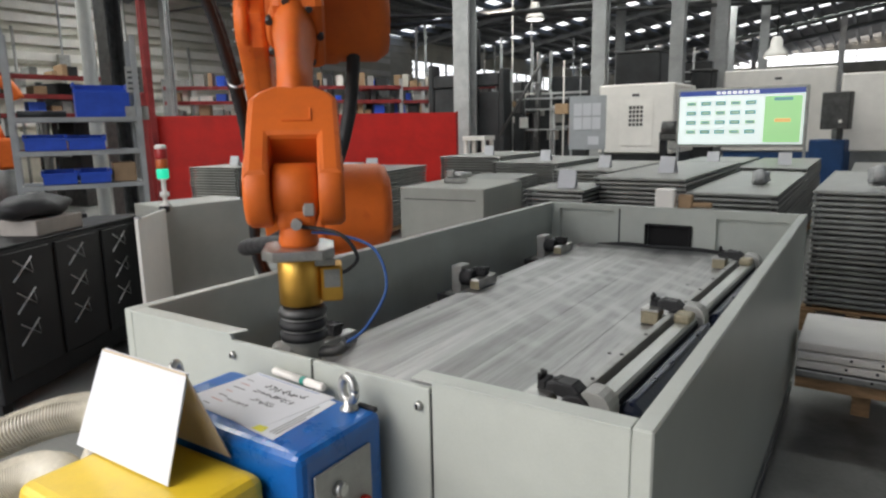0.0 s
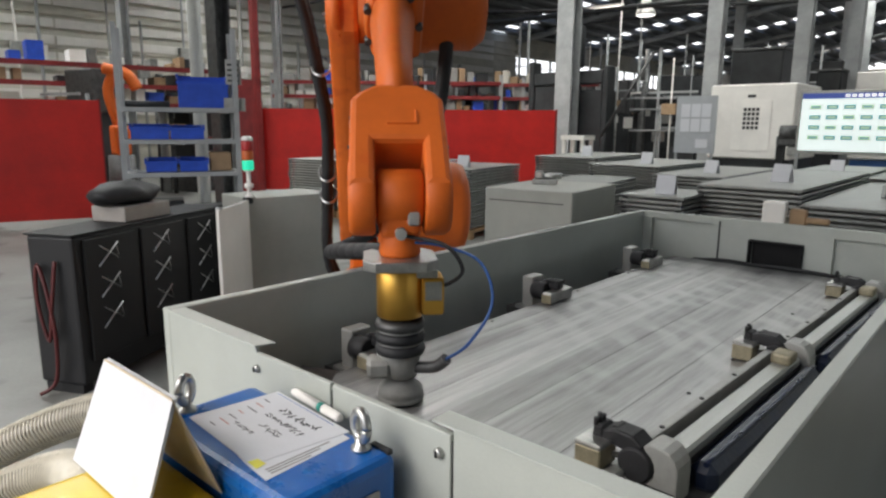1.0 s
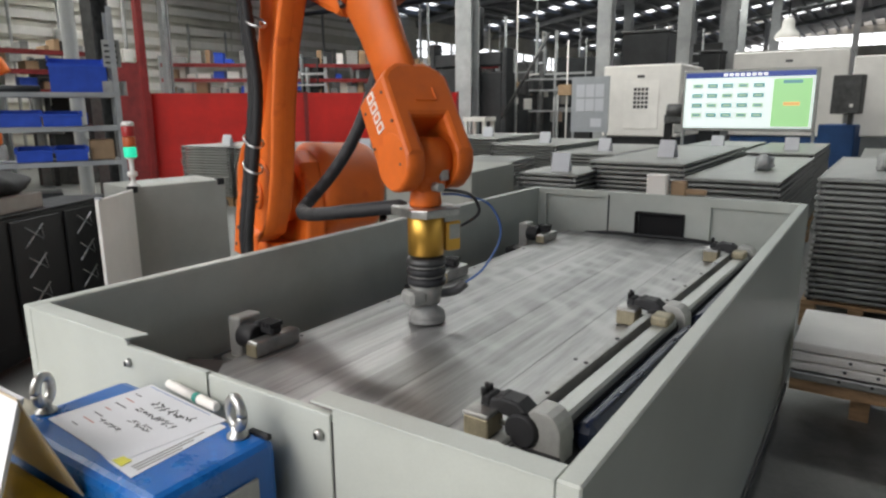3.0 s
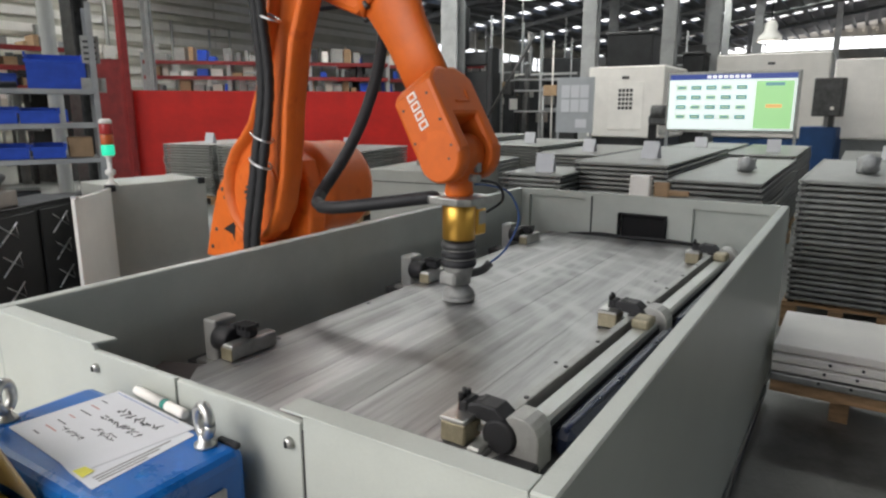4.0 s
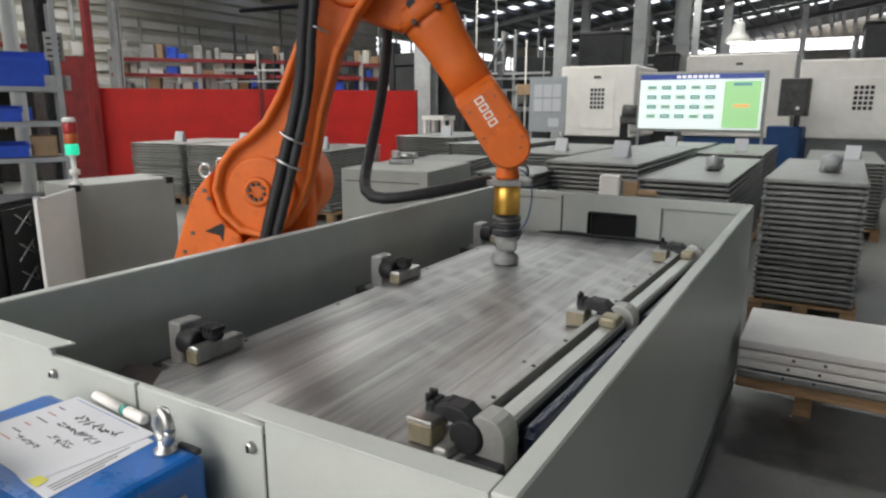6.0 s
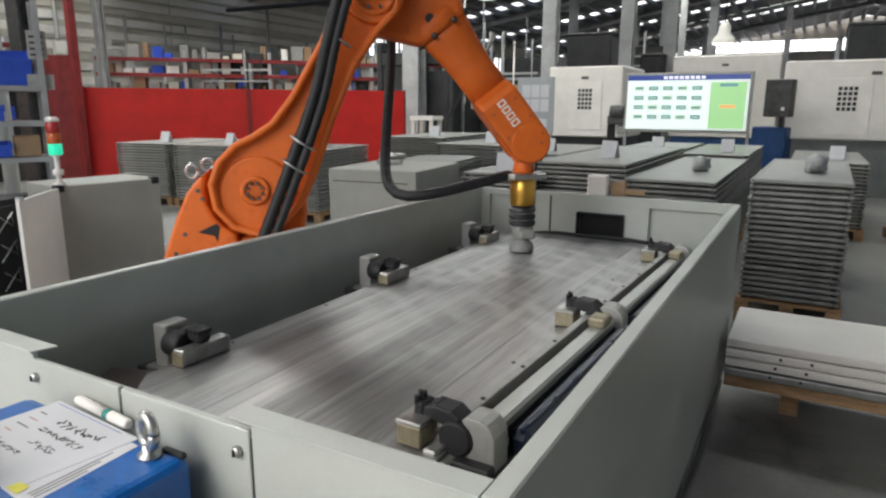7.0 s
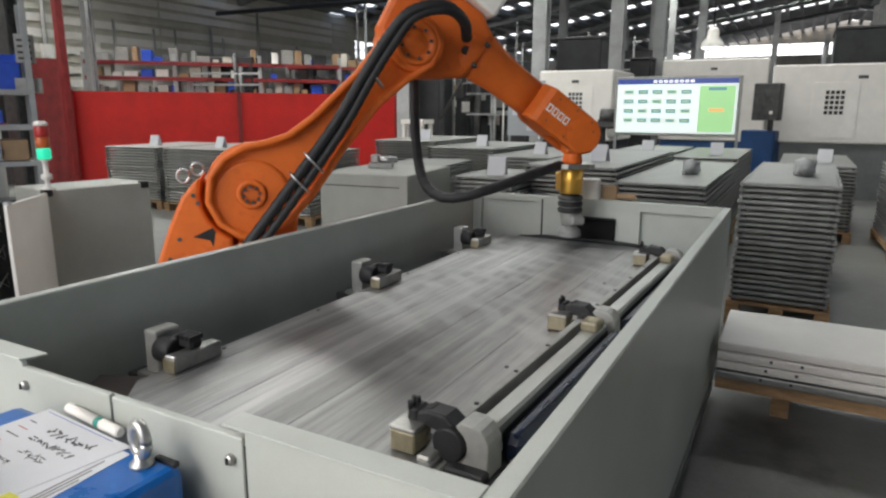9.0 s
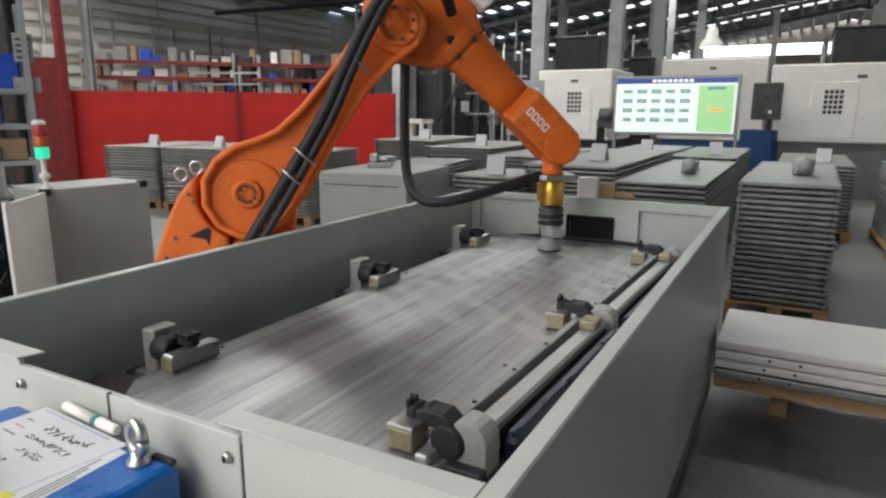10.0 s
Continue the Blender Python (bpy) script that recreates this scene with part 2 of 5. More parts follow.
def slab(bm, outline, z0, z1, bev=0.0, m=None):
    """A plate with the given outline (x, y), between z0 and z1."""
    lo = [bm.verts.new((x, y, z0)) for x, y in outline]
    hi = [bm.verts.new((x, y, z1)) for x, y in outline]
    n = len(outline)
    fs = [bm.faces.new(lo[::-1]), bm.faces.new(hi)]
    for i in range(n):
        fs.append(bm.faces.new((lo[i], lo[(i + 1) % n], hi[(i + 1) % n], hi[i])))
    bmesh.ops.recalc_face_normals(bm, faces=fs)
    vs = lo + hi
    if bev:
        es = list(set(fs[0].edges) | set(fs[1].edges))
        r = bmesh.ops.bevel(bm, geom=es, offset=bev, segments=2, profile=0.5, affect="EDGES")
        vs = list(set(r["verts"]) | {v for v in vs if v.is_valid})
    if m is not None:
        bmesh.ops.transform(bm, matrix=m, verts=vs)
    return vs


def mesh_of(name, bm, material):
    bmesh.ops.recalc_face_normals(bm, faces=bm.faces)
    me = bpy.data.meshes.new(name)
    bm.to_mesh(me)
    bm.free()
    for m in (material if isinstance(material, (list, tuple)) else [material]):
        me.materials.append(m)
    return me


def part(name, bm, material, parent, label="", m=None):
    """Links a bmesh (or a ready mesh) as one mesh under a thing or a part."""
    me = bm if isinstance(bm, bpy.types.Mesh) else mesh_of(name, bm, material)
    ob = new(name, me)
    ob.parent = parent
    if m is not None:
        ob.matrix_basis = m
    return tagged(ob, label)


def thing(name, m, label, category, group="", kind=""):
    ob = new(name)
    ob.empty_display_size = 0.2
    ob.matrix_basis = m
    return tagged(ob, label, category, group, kind)


def solid(name, bm, material, label, category, m=None, group="", kind=""):
    ob = new(name, mesh_of(name, bm, material))
    if m is not None:
        ob.matrix_basis = m
    return tagged(ob, label, category, group, kind)


def BM():
    return bmesh.new()


def boxes(*rows, bev=0.0):
    bm = BM()
    for r in rows:
        bx(bm, *r, bev=bev)
    return bm


# ---- hall ----
bm = BM()
bx(bm, -60, 60, -60, 90, -0.3, 0)
solid("floor", bm, CONCRETE, "worn grey concrete factory floor", "floor", kind="structure")


# the left wall: siding with long window bands
def siding_wall(name, m, length, top, bands, label):
    w = thing(name, m, label, "wall", kind="structure")
    bm = BM()
    z = 0.0
    for b0, b1 in bands + [(top, top)]:
        bx(bm, 0, length, -0.12, 0.12, z, b0)
        zz = z + 0.1
        while zz < b0 - 0.05:
            bx(bm, 0, length, 0.12, 0.19, zz, zz + 0.17)
            zz += 0.30
        z = b1
    part("siding", bm, SIDING, w)
    for b0, b1 in bands:
        bm = BM()
        x = 0.0
        while x <= length:
            bx(bm, x - 0.04, x + 0.04, -0.06, 0.06, b0, b1)
            x += 1.5
        bx(bm, 0, length, -0.05, 0.05, (b0 + b1) / 2 - 0.025, (b0 + b1) / 2 + 0.025)
        part("window_frame", bm, FRAME, w)
    return w


siding_wall("wall_west_far", pose(-19, 75, 0, 0, 0, -90), 47, 6.2, [(2.3, 3.1), (4.3, 5.2)], "grey ribbed sheet wall with bright window bands")
siding_wall("wall_west", pose(-19, 28, 0, 0, 0, -90), 32.8, 6.2, [], "beige ribbed sheet wall with pale panel rows")
siding_wall("wall_north", pose(24, 75, 0, 0, 0, 180), 43, 10.2, [(4.6, 5.4), (7.2, 8.3)], "far grey sheet wall with bright window bands")
# the east wall and its window band are unseen, added to close the hall
siding_wall("wall_east", pose(24, -4.8, 0, 0, 0, 90), 79.8, 7.4, [(3.0, 4.2)], "grey sheet wall with a window band")
# opaque white paint stands in for daylight coming through translucent sheets
pale = thing("wall_panels", pose(0, 0, 0), "opaque white strips in place of daylit translucent wall sheets", "wall panel", kind="structure")
for z in (1.9, 2.32, 2.75, 3.35, 3.8, 4.25, 4.85, 5.2, 5.55):
    y = -4.0
    while y < 26:
        part("pale_panel", boxes((-18.80, -18.77, y + 0.03, y + 4.97, z, z + 0.24)), WHITE, pale)
        y += 5.0
rw = random.Random(31)
for k in range(22):
    y = -2.5 + 1.2 * k + rw.uniform(-0.4, 0.4)
    cd = thing("conduit", pose(-18.55, y, 0), "pale conduit pipe up the hall wall", "pipe", "wall conduits")
    bm = BM()
    tube(bm, [(0, 0, 0), (0, 0, rw.uniform(4.2, 6.0))], rw.choice([0.03, 0.045, 0.06]), 8)
    part("pipe", bm, rw.choice([WHITE, CASTGREY, FRAME]), cd)
    z = rw.uniform(2.2, 3.6)
    part("junction_box", boxes((-0.06, 0.10, -0.16, 0.16, z, z + 0.4), bev=0.01), rw.choice([WHITE, CASTGREY, SIDING]), cd)
bm = boxes((-19, -4.6, -3.7, -3.5, 0, 7.4), (2.6, 24, -3.7, -3.5, 0, 7.4), (-4.6, 2.6, -3.7, -3.5, 5.4, 9.5))
solid("wall_south", bm, SIDING, "grey sheet wall round a wide open gate", "wall", kind="structure")


roof_z = roof_height
bm = BM()
y = -5.0
while y < 75:
    for xa, xb in ((-19, 5), (5, 24)):
        n = Vector((-(roof_z(xb - 0.01) - roof_z(xa + 0.01)) / (xb - xa), 0, 1))
        vs = bx(bm, xa, xb, y, y + 6.8, 0, 0.08)
        for v in vs:
            v.co.z += roof_z(min(max(v.co.x, xa + 0.01), xb - 0.01))
    y += 8.0
solid("roof", bm, ROOFMAT, "dark pitched sheet roof with open roof lights", "roof", kind="structure")
bm = BM()
x = -18.0
while x < 24:
    z = roof_z(x)
    bx(bm, x - 0.13, x + 0.13, -4.9, 75, z - 0.22, z - 0.02)
    x += 0.95
solid("purlins", bm, mat("purlin_steel", (0.20, 0.21, 0.215), 0.5, 0.1, 0.2, 2, 0.1, 60), "long steel purlins under the roof", "purlin", kind="structure")


def truss(y):
    t = thing("roof_truss", pose(0, y, 0), "grey steel roof truss with diagonal braces", "truss", "roof trusses", "structure")
    bm = BM()
    for xa, xb in ((-19, 5), (5, 24)):
        za, zb = roof_z(xa + 0.01) - 0.3, roof_z(xb - 0.01) - 0.3
        tube(bm, [(xa, 0, za), (xb, 0, zb)], 0.15, 6)
    part("top_chord", bm, FRAME, t)
    bm = BM()
    for x in (-12, -4.5, 3, 10.5, 18):
        tube(bm, [(x, 0, roof_z(x) - 0.3), (x + 1.6, 0, roof_z(x + 1.6) - 0.75), (x + 3.2, 0, roof_z(x + 3.2) - 0.3)], 0.03, 5)
    part("brace", bm, FRAME, t)
    return t


tr = truss(4.0)
for y in (12.0, 20.0, 28.0, 36.0, 45.0, 54.0, 63.0):
    copy_thing(tr, pose(0, y, 0))


def column(x, y, w, mat_, label):
    c = thing("column", pose(x, y, 0), label, "column", "hall columns", "structure")
    bm = boxes((-w, w, -w * 0.12 - w * 0.8, -w * 0.8 + w * 0.12, 0, 7.6), (-w, w, w * 0.8 - w * 0.12, w * 0.8 + w * 0.12, 0, 7.6), (-w * 0.12, w * 0.12, -w * 0.7, w * 0.7, 0, 7.6))
    part("shaft", bm, mat_, c)
    bm = BM()
    bx(bm, -w * 1.5, w * 1.5, -w * 1.5, w * 1.5, 0.0, 0.04)
    part("foot_plate", bm, mat_, c)
    return c


for x, y, w in ((-7.46, 14.5, 0.24), (-3.86, 15.0, 0.17), (-2.5, 17.0, 0.17), (-1.71, 18.5, 0.15), (-1.53, 25.0, 0.14), (-14, 10.0, 0.10), (-15.5, 6.5, 0.12), (7.5, 10, 0.2), (-3.8, 28, 0.14), (4.2, 30, 0.14), (-7, 26, 0.16), (-4.5, 36, 0.16), (0, 45, 0.16), (5, 45, 0.16), (8, 36, 0.16), (-9, 45, 0.16), (-6, 54, 0.16), (3, 60, 0.16)):
    column(x, y, w, FRAME, "grey steel hall column of rolled section")
column(-7.0, 4.24, 0.13, DARKSTEEL, "dark steel hall column beside a pale pipe")


# ---- grinding enclosure ----
W, LEN, RIM = 1.667, 3.30, 1.12
enc = thing("grinding_enclosure", pose(0, 0, 0), "light grey painted steel trough round a grinding table", "machine enclosure")
TH = 0.042
bm = boxes((0, TH, 0, LEN, 0.12, RIM), bev=0.004)
part("side_wall", bm, GREY, enc)
bm = boxes((W - TH, W, 0, LEN, 0.12, RIM), bev=0.004)
part("side_wall", bm, GREY, enc)
# front in three sheets, the middle one lower
bm = BM()
slab(bm, [(TH, 0.12), (0.814, 0.12), (0.814, 1.101), (0.518, 1.101), (0.512, RIM - 0.006), (TH, RIM - 0.006)], -0.012, 0.0, 0.002, pose(0, 0, 0, 90))
part("front_panel", bm, GREY, enc)
bm = boxes((0.821, 1.175, 0, 0.012, 0.12, 1.099), bev=0.002)
part("front_panel", bm, GREY, enc)
bm = BM()
slab(bm, [(1.182, 0.12), (W - TH, 0.12), (W - TH, RIM - 0.006), (1.182, RIM - 0.006)], -0.012, 0.0, 0.002, pose(0, 0, 0, 90))
part("front_panel", bm, GREY, enc)
for o in ([(TH, -0.003), (0.512, -0.003), (0.530, 0.05), (TH, 0.05)], [(1.130, -0.003), (W - TH, -0.003), (W - TH, 0.05), (1.128, 0.05)]):
    bm = BM()
    slab(bm, o, RIM - 0.006, RIM - 0.0005, 0.0015)
    part("front_rim", bm, GREY, enc)
bm = boxes((0.518, 1.182, 0.0125, 0.018, 1.085, 1.097))
part("middle_flange", bm, GREY, enc)
# seam strips behind the joints
for x in (0.8175, 1.1785):
    part("joint_gap", boxes((x - 0.005, x + 0.005, 0.004, 0.0125, 0.12, 1.084)), BLACK, enc)
# far wall with recessed fields and a slot
for a in ((TH, 0.10, TH, 0.5, RIM), (0.10, 0.50, 0.006, 0.5, RIM - 0.04), (0.10, 0.50, TH, RIM - 0.04, RIM), (0.50, 0.73, TH, 0.5, RIM), (0.73, 1.01, TH, 1.0, RIM),
          (0.73, 1.01, TH, 0.5, 0.845), (1.01, 1.165, TH, 0.5, RIM), (1.165, 1.575, 0.006, 0.5, RIM - 0.055), (1.165, 1.575, TH, RIM - 0.055, RIM), (1.575, W - TH, TH, 0.5, RIM)):
    part("far_panel", boxes((a[0], a[1], LEN - a[2], LEN, a[3], a[4])), GREY, enc)
bm = boxes((0.535, 0.545, LEN - TH - 0.004, LEN - TH + 0.002, 0.6, 1.1))
part("joint_gap", bm, BLACK, enc)
bm = boxes((0.72, 0.735, LEN - 0.075, LEN - 0.03, 0.845, 1.005), (1.005, 1.02, LEN - 0.075, LEN - 0.03, 0.845, 1.005), (0.72, 1.02, LEN - 0.075, LEN - 0.03, 0.995, 1.01), (0.735, 1.005, LEN - 0.03, LEN - 0.02, 0.84, 1.0), bev=0.006)
part("slot_rim", bm, PITCH, enc, "black rubber-edged slot")
bm = BM()
bx(bm, 0.765, 0.895, LEN - 0.02, LEN + 0.05, RIM - 0.02, RIM + 0.125, 0.015, 2)
part("bracket", bm, WHITE, enc, "white upright bracket on the rim")
bm = boxes((0.91, 1.0, LEN + 0.01, LEN + 0.06, RIM - 0.01, RIM + 0.085), (0.98, 1.12, LEN + 0.02, LEN + 0.05, RIM + 0.005, RIM + 0.04), bev=0.008)
part("wooden_block", bm, CARD, enc, "brown wooden block behind the rim")
bm = boxes((0.05, W - 0.05, 0.05, LEN - 0.05, 0.0, 0.12))
part("base", bm, DARKSTEEL, enc)
bm = boxes((TH, W - TH, 0.034, LEN - TH, 0.55, 0.58))
part("tray", bm, DARKSTEEL, enc)
for x, z in ((0.520, 1.015), (1.148, 1.01)):
    bm = BM()
    lathe(bm, [(0.011, 0.0), (0.011, 0.006), (0.008, 0.010), (0.002, 0.011)], (0, 0, 0), "y", 16, pose(0, 0, 0, 0, 0, 180))
    lk = part("lock", bm, STEEL, enc, "small chrome cam lock", pose(x, -0.0005, z + 0.045))
    bm = boxes((-0.002, 0.002, -0.014, -0.010, -0.006, 0.006))
    part("key_slot", bm, BLACK, lk)
# skirt strip on the long outer side
bm = boxes((W, W + 0.012, 0.3, 3.0, 0.13, 0.17), (W - 0.01, W + 0.004, 0.1, 3.2, 0.175, 0.185))
part("skirt_strip", bm, DARKSTEEL, enc)

# ---- the aluminium panel on the table ----
TZ = 0.86
panel = thing("aluminium_panel", pose(0, 0, 0), "brushed aluminium plank panel clamped on the table", "metal panel")
edges = [0.292, 0.385, 0.50, 0.63, 0.755, 0.88, 1.005, 1.13, 1.30]
for i, (a, b) in enumerate(zip(edges, edges[1:])):
    bm = BM()
    n0, n1 = ((0.43, 0.32), (0.32, 0.20))[i] if i < 2 else (0.20, 0.20)
    slab(bm, [(a + 0.0003, n0), (b - 0.0003, n1), (b + (0.05 if i == 7 else -0.0003), 3.17), (a + 0.0003, 3.17)], TZ - 0.035, TZ - 0.0006 * (i % 2), 0.0012)
    part("plank", bm, ALU, panel)
for x in (0.316, 1.225):
    for y in ((0.75, 1.25, 1.95, 2.5) if x < 1 else (0.66, 1.02, 1.42, 2.2)):
        bm = BM()
        cyl(bm, 0.007, 0, 0.0022, (0, 0, 0), "z", 10)
        part("rivet", bm, DARKSTEEL, panel, "", pose(x, y + (0.05 if x > 1 else 0), TZ))
bench = thing("work_bench", pose(0, 0, 0), "dark steel frame that carries the panel", "bench")
part("top_plate", boxes((0.31, 1.46, 0.44, 3.15, 0.76, TZ - 0.036)), DARKSTEEL, bench)
for x in (0.3, 1.3):
    for y in (0.5, 3.0):
        part("leg", boxes((x - 0.05, x + 0.05, y - 0.05, y + 0.05, 0.58, 0.76)), DARKSTEEL, bench)


# ---- clamps ----
RAIL = pose(-0.016, 0.041, TZ, 0, 0, -1.83)   # the rail stands slightly askew


def clamp_right(y):
    c = thing("pneumatic_clamp", RAIL @ pose(0, y, 0), "grey pneumatic clamp with black jaw and brass block", "clamp", "clamps on the long rail")
    bm = BM()
    cx, cz, R = 1.322, 0.030, 0.046
    out = [(1.330, -0.033), (1.424, -0.033), (1.424, 0.035)] + [(1.372 + 0.052 * math.cos(a), 0.040 + 0.052 * math.sin(a)) for a in [radians(k) for k in (15, 35, 55, 75)]] + [(1.352, 0.092), (1.338, 0.080)] + [(cx + R * math.cos(a), cz + R * math.sin(a)) for a in [radians(k) for k in (62, 40, 20, 0, -20, -40, -60, -75)]]
    slab(bm, out, -0.100, -0.024, 0.004, pose(0, 0, 0, 90))
    part("end_plate", bm, CASTGREY, c)
    bm = BM()
    cyl(bm, 0.044, 0.014, 0.09, (cx, 0, cz), "y", 24, 0.006)
    slab(bm, [(1.205, 0.082), (1.262, 0.100), (1.31, 0.098), (1.335, 0.078), (1.31, 0.052), (1.25, 0.060), (1.205, 0.060)], -0.085, -0.022, 0.006, pose(0, 0, 0, 90))
    bx(bm, 1.208, 1.235, 0.018, 0.075, 0.070, 0.098, 0.005)
    bx(bm, 1.245, 1.272, 0.03, 0.085, 0.082, 0.102, 0.008)
    part("jaw", bm, BLACK, c, "black forged jaw")
    bm = BM()
    bx(bm, 1.185, 1.255, -0.025, 0.055, 0.003, 0.056, 0.004)
    part("pad_block", bm, BRASS, c, "worn brass pad block")
    bm = BM()
    bx(bm, 1.183, 1.257, -0.027, 0.062, 0.056, 0.068, 0.003)
    part("cap", bm, STEEL, c, "bright steel cap plate")
    for k, h in ((0.022, 0.020), (0.040, 0.026), (0.060, 0.016)):
        bm = BM()
        cyl(bm, 0.006, 0.0, h, (1.214, k, 0.096), "z", 8)
        part("bolt", bm, BLACK, c)
    bm = BM()
    bx(bm, 1.240, 1.325, -0.055, 0.03, -0.033, -0.012, 0.004)
    bx(bm, 1.262, 1.30, -0.03, 0.05, -0.012, 0.012, 0.005)
    part("foot", bm, RAILALU, c, "light grey foot plate")
    bm = BM()
    bx(bm, 1.328, 1.430, -0.015, 0.024, -0.033, -0.006, 0.005)
    part("tie_bar", bm, BLACK, c)
    bm = BM()
    bx(bm, 1.215, 1.232, -0.085, 0.03, -0.033, -0.008, 0.004)
    part("tie_bar", bm, BLACK, c)
    bm = BM()
    tube(bm, [(1.24, 0.05, 0.02), (1.28, 0.03, 0.035), (1.30, 0.034, 0.03)], 0.008, 8, 10)
    part("piston_rod", bm, STEEL, c)
    return c


c1 = clamp_right(0.475)
for y in (1.50, 2.72):
    copy_thing(c1, RAIL @ pose(0, y, 0))


def rail(y0, y1):
    r = thing("clamp_rail", RAIL, "grey aluminium cylinder rail with black slot and hose", "rail", "rails between the clamps")
    part("beam", boxes((1.288, 1.315, y0, y1, -0.03, 0.056), bev=0.002), CASTGREY, r)
    part("slot", boxes((1.316, 1.3425, y0, y1, -0.03, 0.016)), PITCH, r)
    part("cylinder_body", boxes((1.343, 1.402, y0, y1, -0.03, 0.056), bev=0.008), RAILALU, r, "ribbed aluminium cylinder body")
    part("body_groove", boxes((1.4025, 1.4055, y0, y1, 0.005, 0.030)), PITCH, r)
    part("wrapped_hose", boxes((1.406, 1.474, y0 + 0.02, y1, -0.045, 0.036), bev=0.022), mat("navy_wrap", (0.008, 0.014, 0.034), 0.38, 0, 0.3, 14, 0.25, 60), r, "dark wrapped hose bundle")
    bm = BM()
    tube(bm, [(1.445, y0 + 0.03, 0.034), (1.452, (y0 + y1) / 2, 0.040), (1.445, y1, 0.034)], 0.007, 8, 14)
    part("air_line", bm, mat("navy_line", (0.008, 0.014, 0.04), 0.3, 0, 0.2, 9, 0), r, "thin dark blue air line")
    for k in range(int((y1 - y0) / 0.25)):
        bm = BM()
        cyl(bm, 0.007, 0, 0.003, (1.302, y0 + 0.10 + 0.25 * k, 0.0555), "z", 8)
        part("screw", bm, BLACK, r)
    bm = BM()
    bx(bm, 1.343, 1.405, y1 - 0.13, y1 - 0.05, 0.054, 0.092, 0.01, 2)
    bx(bm, 1.350, 1.398, y1 - 0.05, y1 - 0.02, 0.054, 0.080, 0.006)
    part("valve_block", bm, BRASS, r, "beige valve block")
    return r


rail(0.577, 1.50)
rail(1.602, 2.72)


def clamp_left(y):
    c = thing("pneumatic_clamp", pose(0.028, y, TZ), "grey clamp with black round jaw and worn steel block", "clamp", "clamps along the inner wall")
    bm = BM()
    bx(bm, 0.145, 0.205, -0.05, 0.045, -0.04, 0.105, 0.008, 2)
    part("bracket", bm, CASTGREY, c)
    bm = BM()
    cyl(bm, 0.042, -0.035, 0.04, (0.235, -0.03, 0.045), "x", 20, 0.006)
    bx(bm, 0.225, 0.33, -0.02, 0.03, 0.055, 0.09, 0.01)
    for k in range(4):
        bx(bm, 0.265 + 0.018 * k, 0.275 + 0.018 * k, -0.025, 0.03, 0.085, 0.1)
    part("jaw", bm, BLACK, c, "black forged jaw")
    bm = BM()
    bx(bm, 0.285, 0.335, -0.09, 0.10, 0.003, 0.055, 0.007, 2)
    part("pad_block", bm, STEEL, c, "worn steel pad block")
    bm = BM()
    bx(bm, 0.284, 0.336, -0.094, -0.089, 0.004, 0.045, 0.002)
    part("wear_plate", bm, BRASS, c)
    bm = BM()
    bx(bm, 0.12, 0.27, -0.07, 0.06, -0.055, -0.036, 0.004)
    part("foot", bm, STEEL, c)
    return c


c2 = clamp_left(0.60)
for y in (1.72, 2.76):
    copy_thing(c2, pose(0.028, y, TZ))
bm = BM()
for y in (0.60, 1.72, 2.76):
    bx(bm, 0.09, 0.24, y - 0.06, y + 0.05, 0.58, TZ - 0.055)
solid("clamp_posts", bm, DARKSTEEL, "dark posts that carry the wall-side clamps", "post", kind="structure")
# dark dust flap at the near corner of the panel
bm = BM()
slab(bm, [(0.05, 0.47), (0.20, 0.53), (0.34, 0.46), (0.45, 0.34), (0.53, 0.22), (0.46, 0.14), (0.12, 0.36)], TZ - 0.055, TZ - 0.045, 0.002)
solid("dust_flap", bm, mat("brown_rubber", (0.10, 0.085, 0.08), 0.6, 0, 0.2, 9, 0.2), "dark brown rubber flap by the panel corner", "rubber flap")

# thin cable along the far edge of the panel
bm = BM()
tube(bm, [(0.42, 3.20, TZ - 0.01), (0.60, 3.19, TZ + 0.012), (0.80, 3.21, TZ + 0.006), (1.02, 3.19, TZ + 0.014), (1.20, 3.20, TZ + 0.004)], 0.010, 8, 30)
solid("cable", bm, BLACK, "thin black cable along the panel end", "cable")
bm = BM()
bx(bm, 0.40, 1.24, 3.172, 3.25, TZ - 0.05, TZ - 0.004, 0.004)
solid("stop_bar", bm, DARKSTEEL, "dark stop bar at the panel end", "stop bar")

# bright overcast sky past the far wall
bm = boxes((-60, 60, 92, 92.2, 0, 22), (-30.2, -30, 25, 91.9, 0, 14))
solid("backdrop", bm, glow("bright_sky", (1, 1, 1), 1.5), "bright overcast sky beyond the windows", "sky", kind="structure")

# ---- robot ----
BASE = (-0.765, 1.652)
A1, Z2, L2, L3, A3, LAT, ZW = 0.26, 1.24, 1.13, 1.065, 0.192, 0.165, 1.47
# place of the tool's pad: seconds, x, y, lift
TOOL = [(0, 0.52, 0.27, 0.02), (0.5, 0.50, 0.42, 0.01), (1, 0.60, 0.43, 0), (1.5, 0.606, 0.58, 0), (2, 0.605, 0.762, 0), (2.5, 0.606, 0.94, 0), (3, 0.606, 1.119, 0),
        (4.5, 0.606, 1.678, 0), (5, 0.606, 1.866, 0), (5.5, 0.606, 2.057, 0), (6, 0.607, 2.251, 0), (7.5, 0.61, 2.785, 0), (8, 0.615, 2.95, 0), (8.5, 0.66, 3.05, 0.005), (9, 0.80, 3.02, 0.055), (9.5, 0.782, 2.93, 0), (10, 0.755, 2.83, 0)]


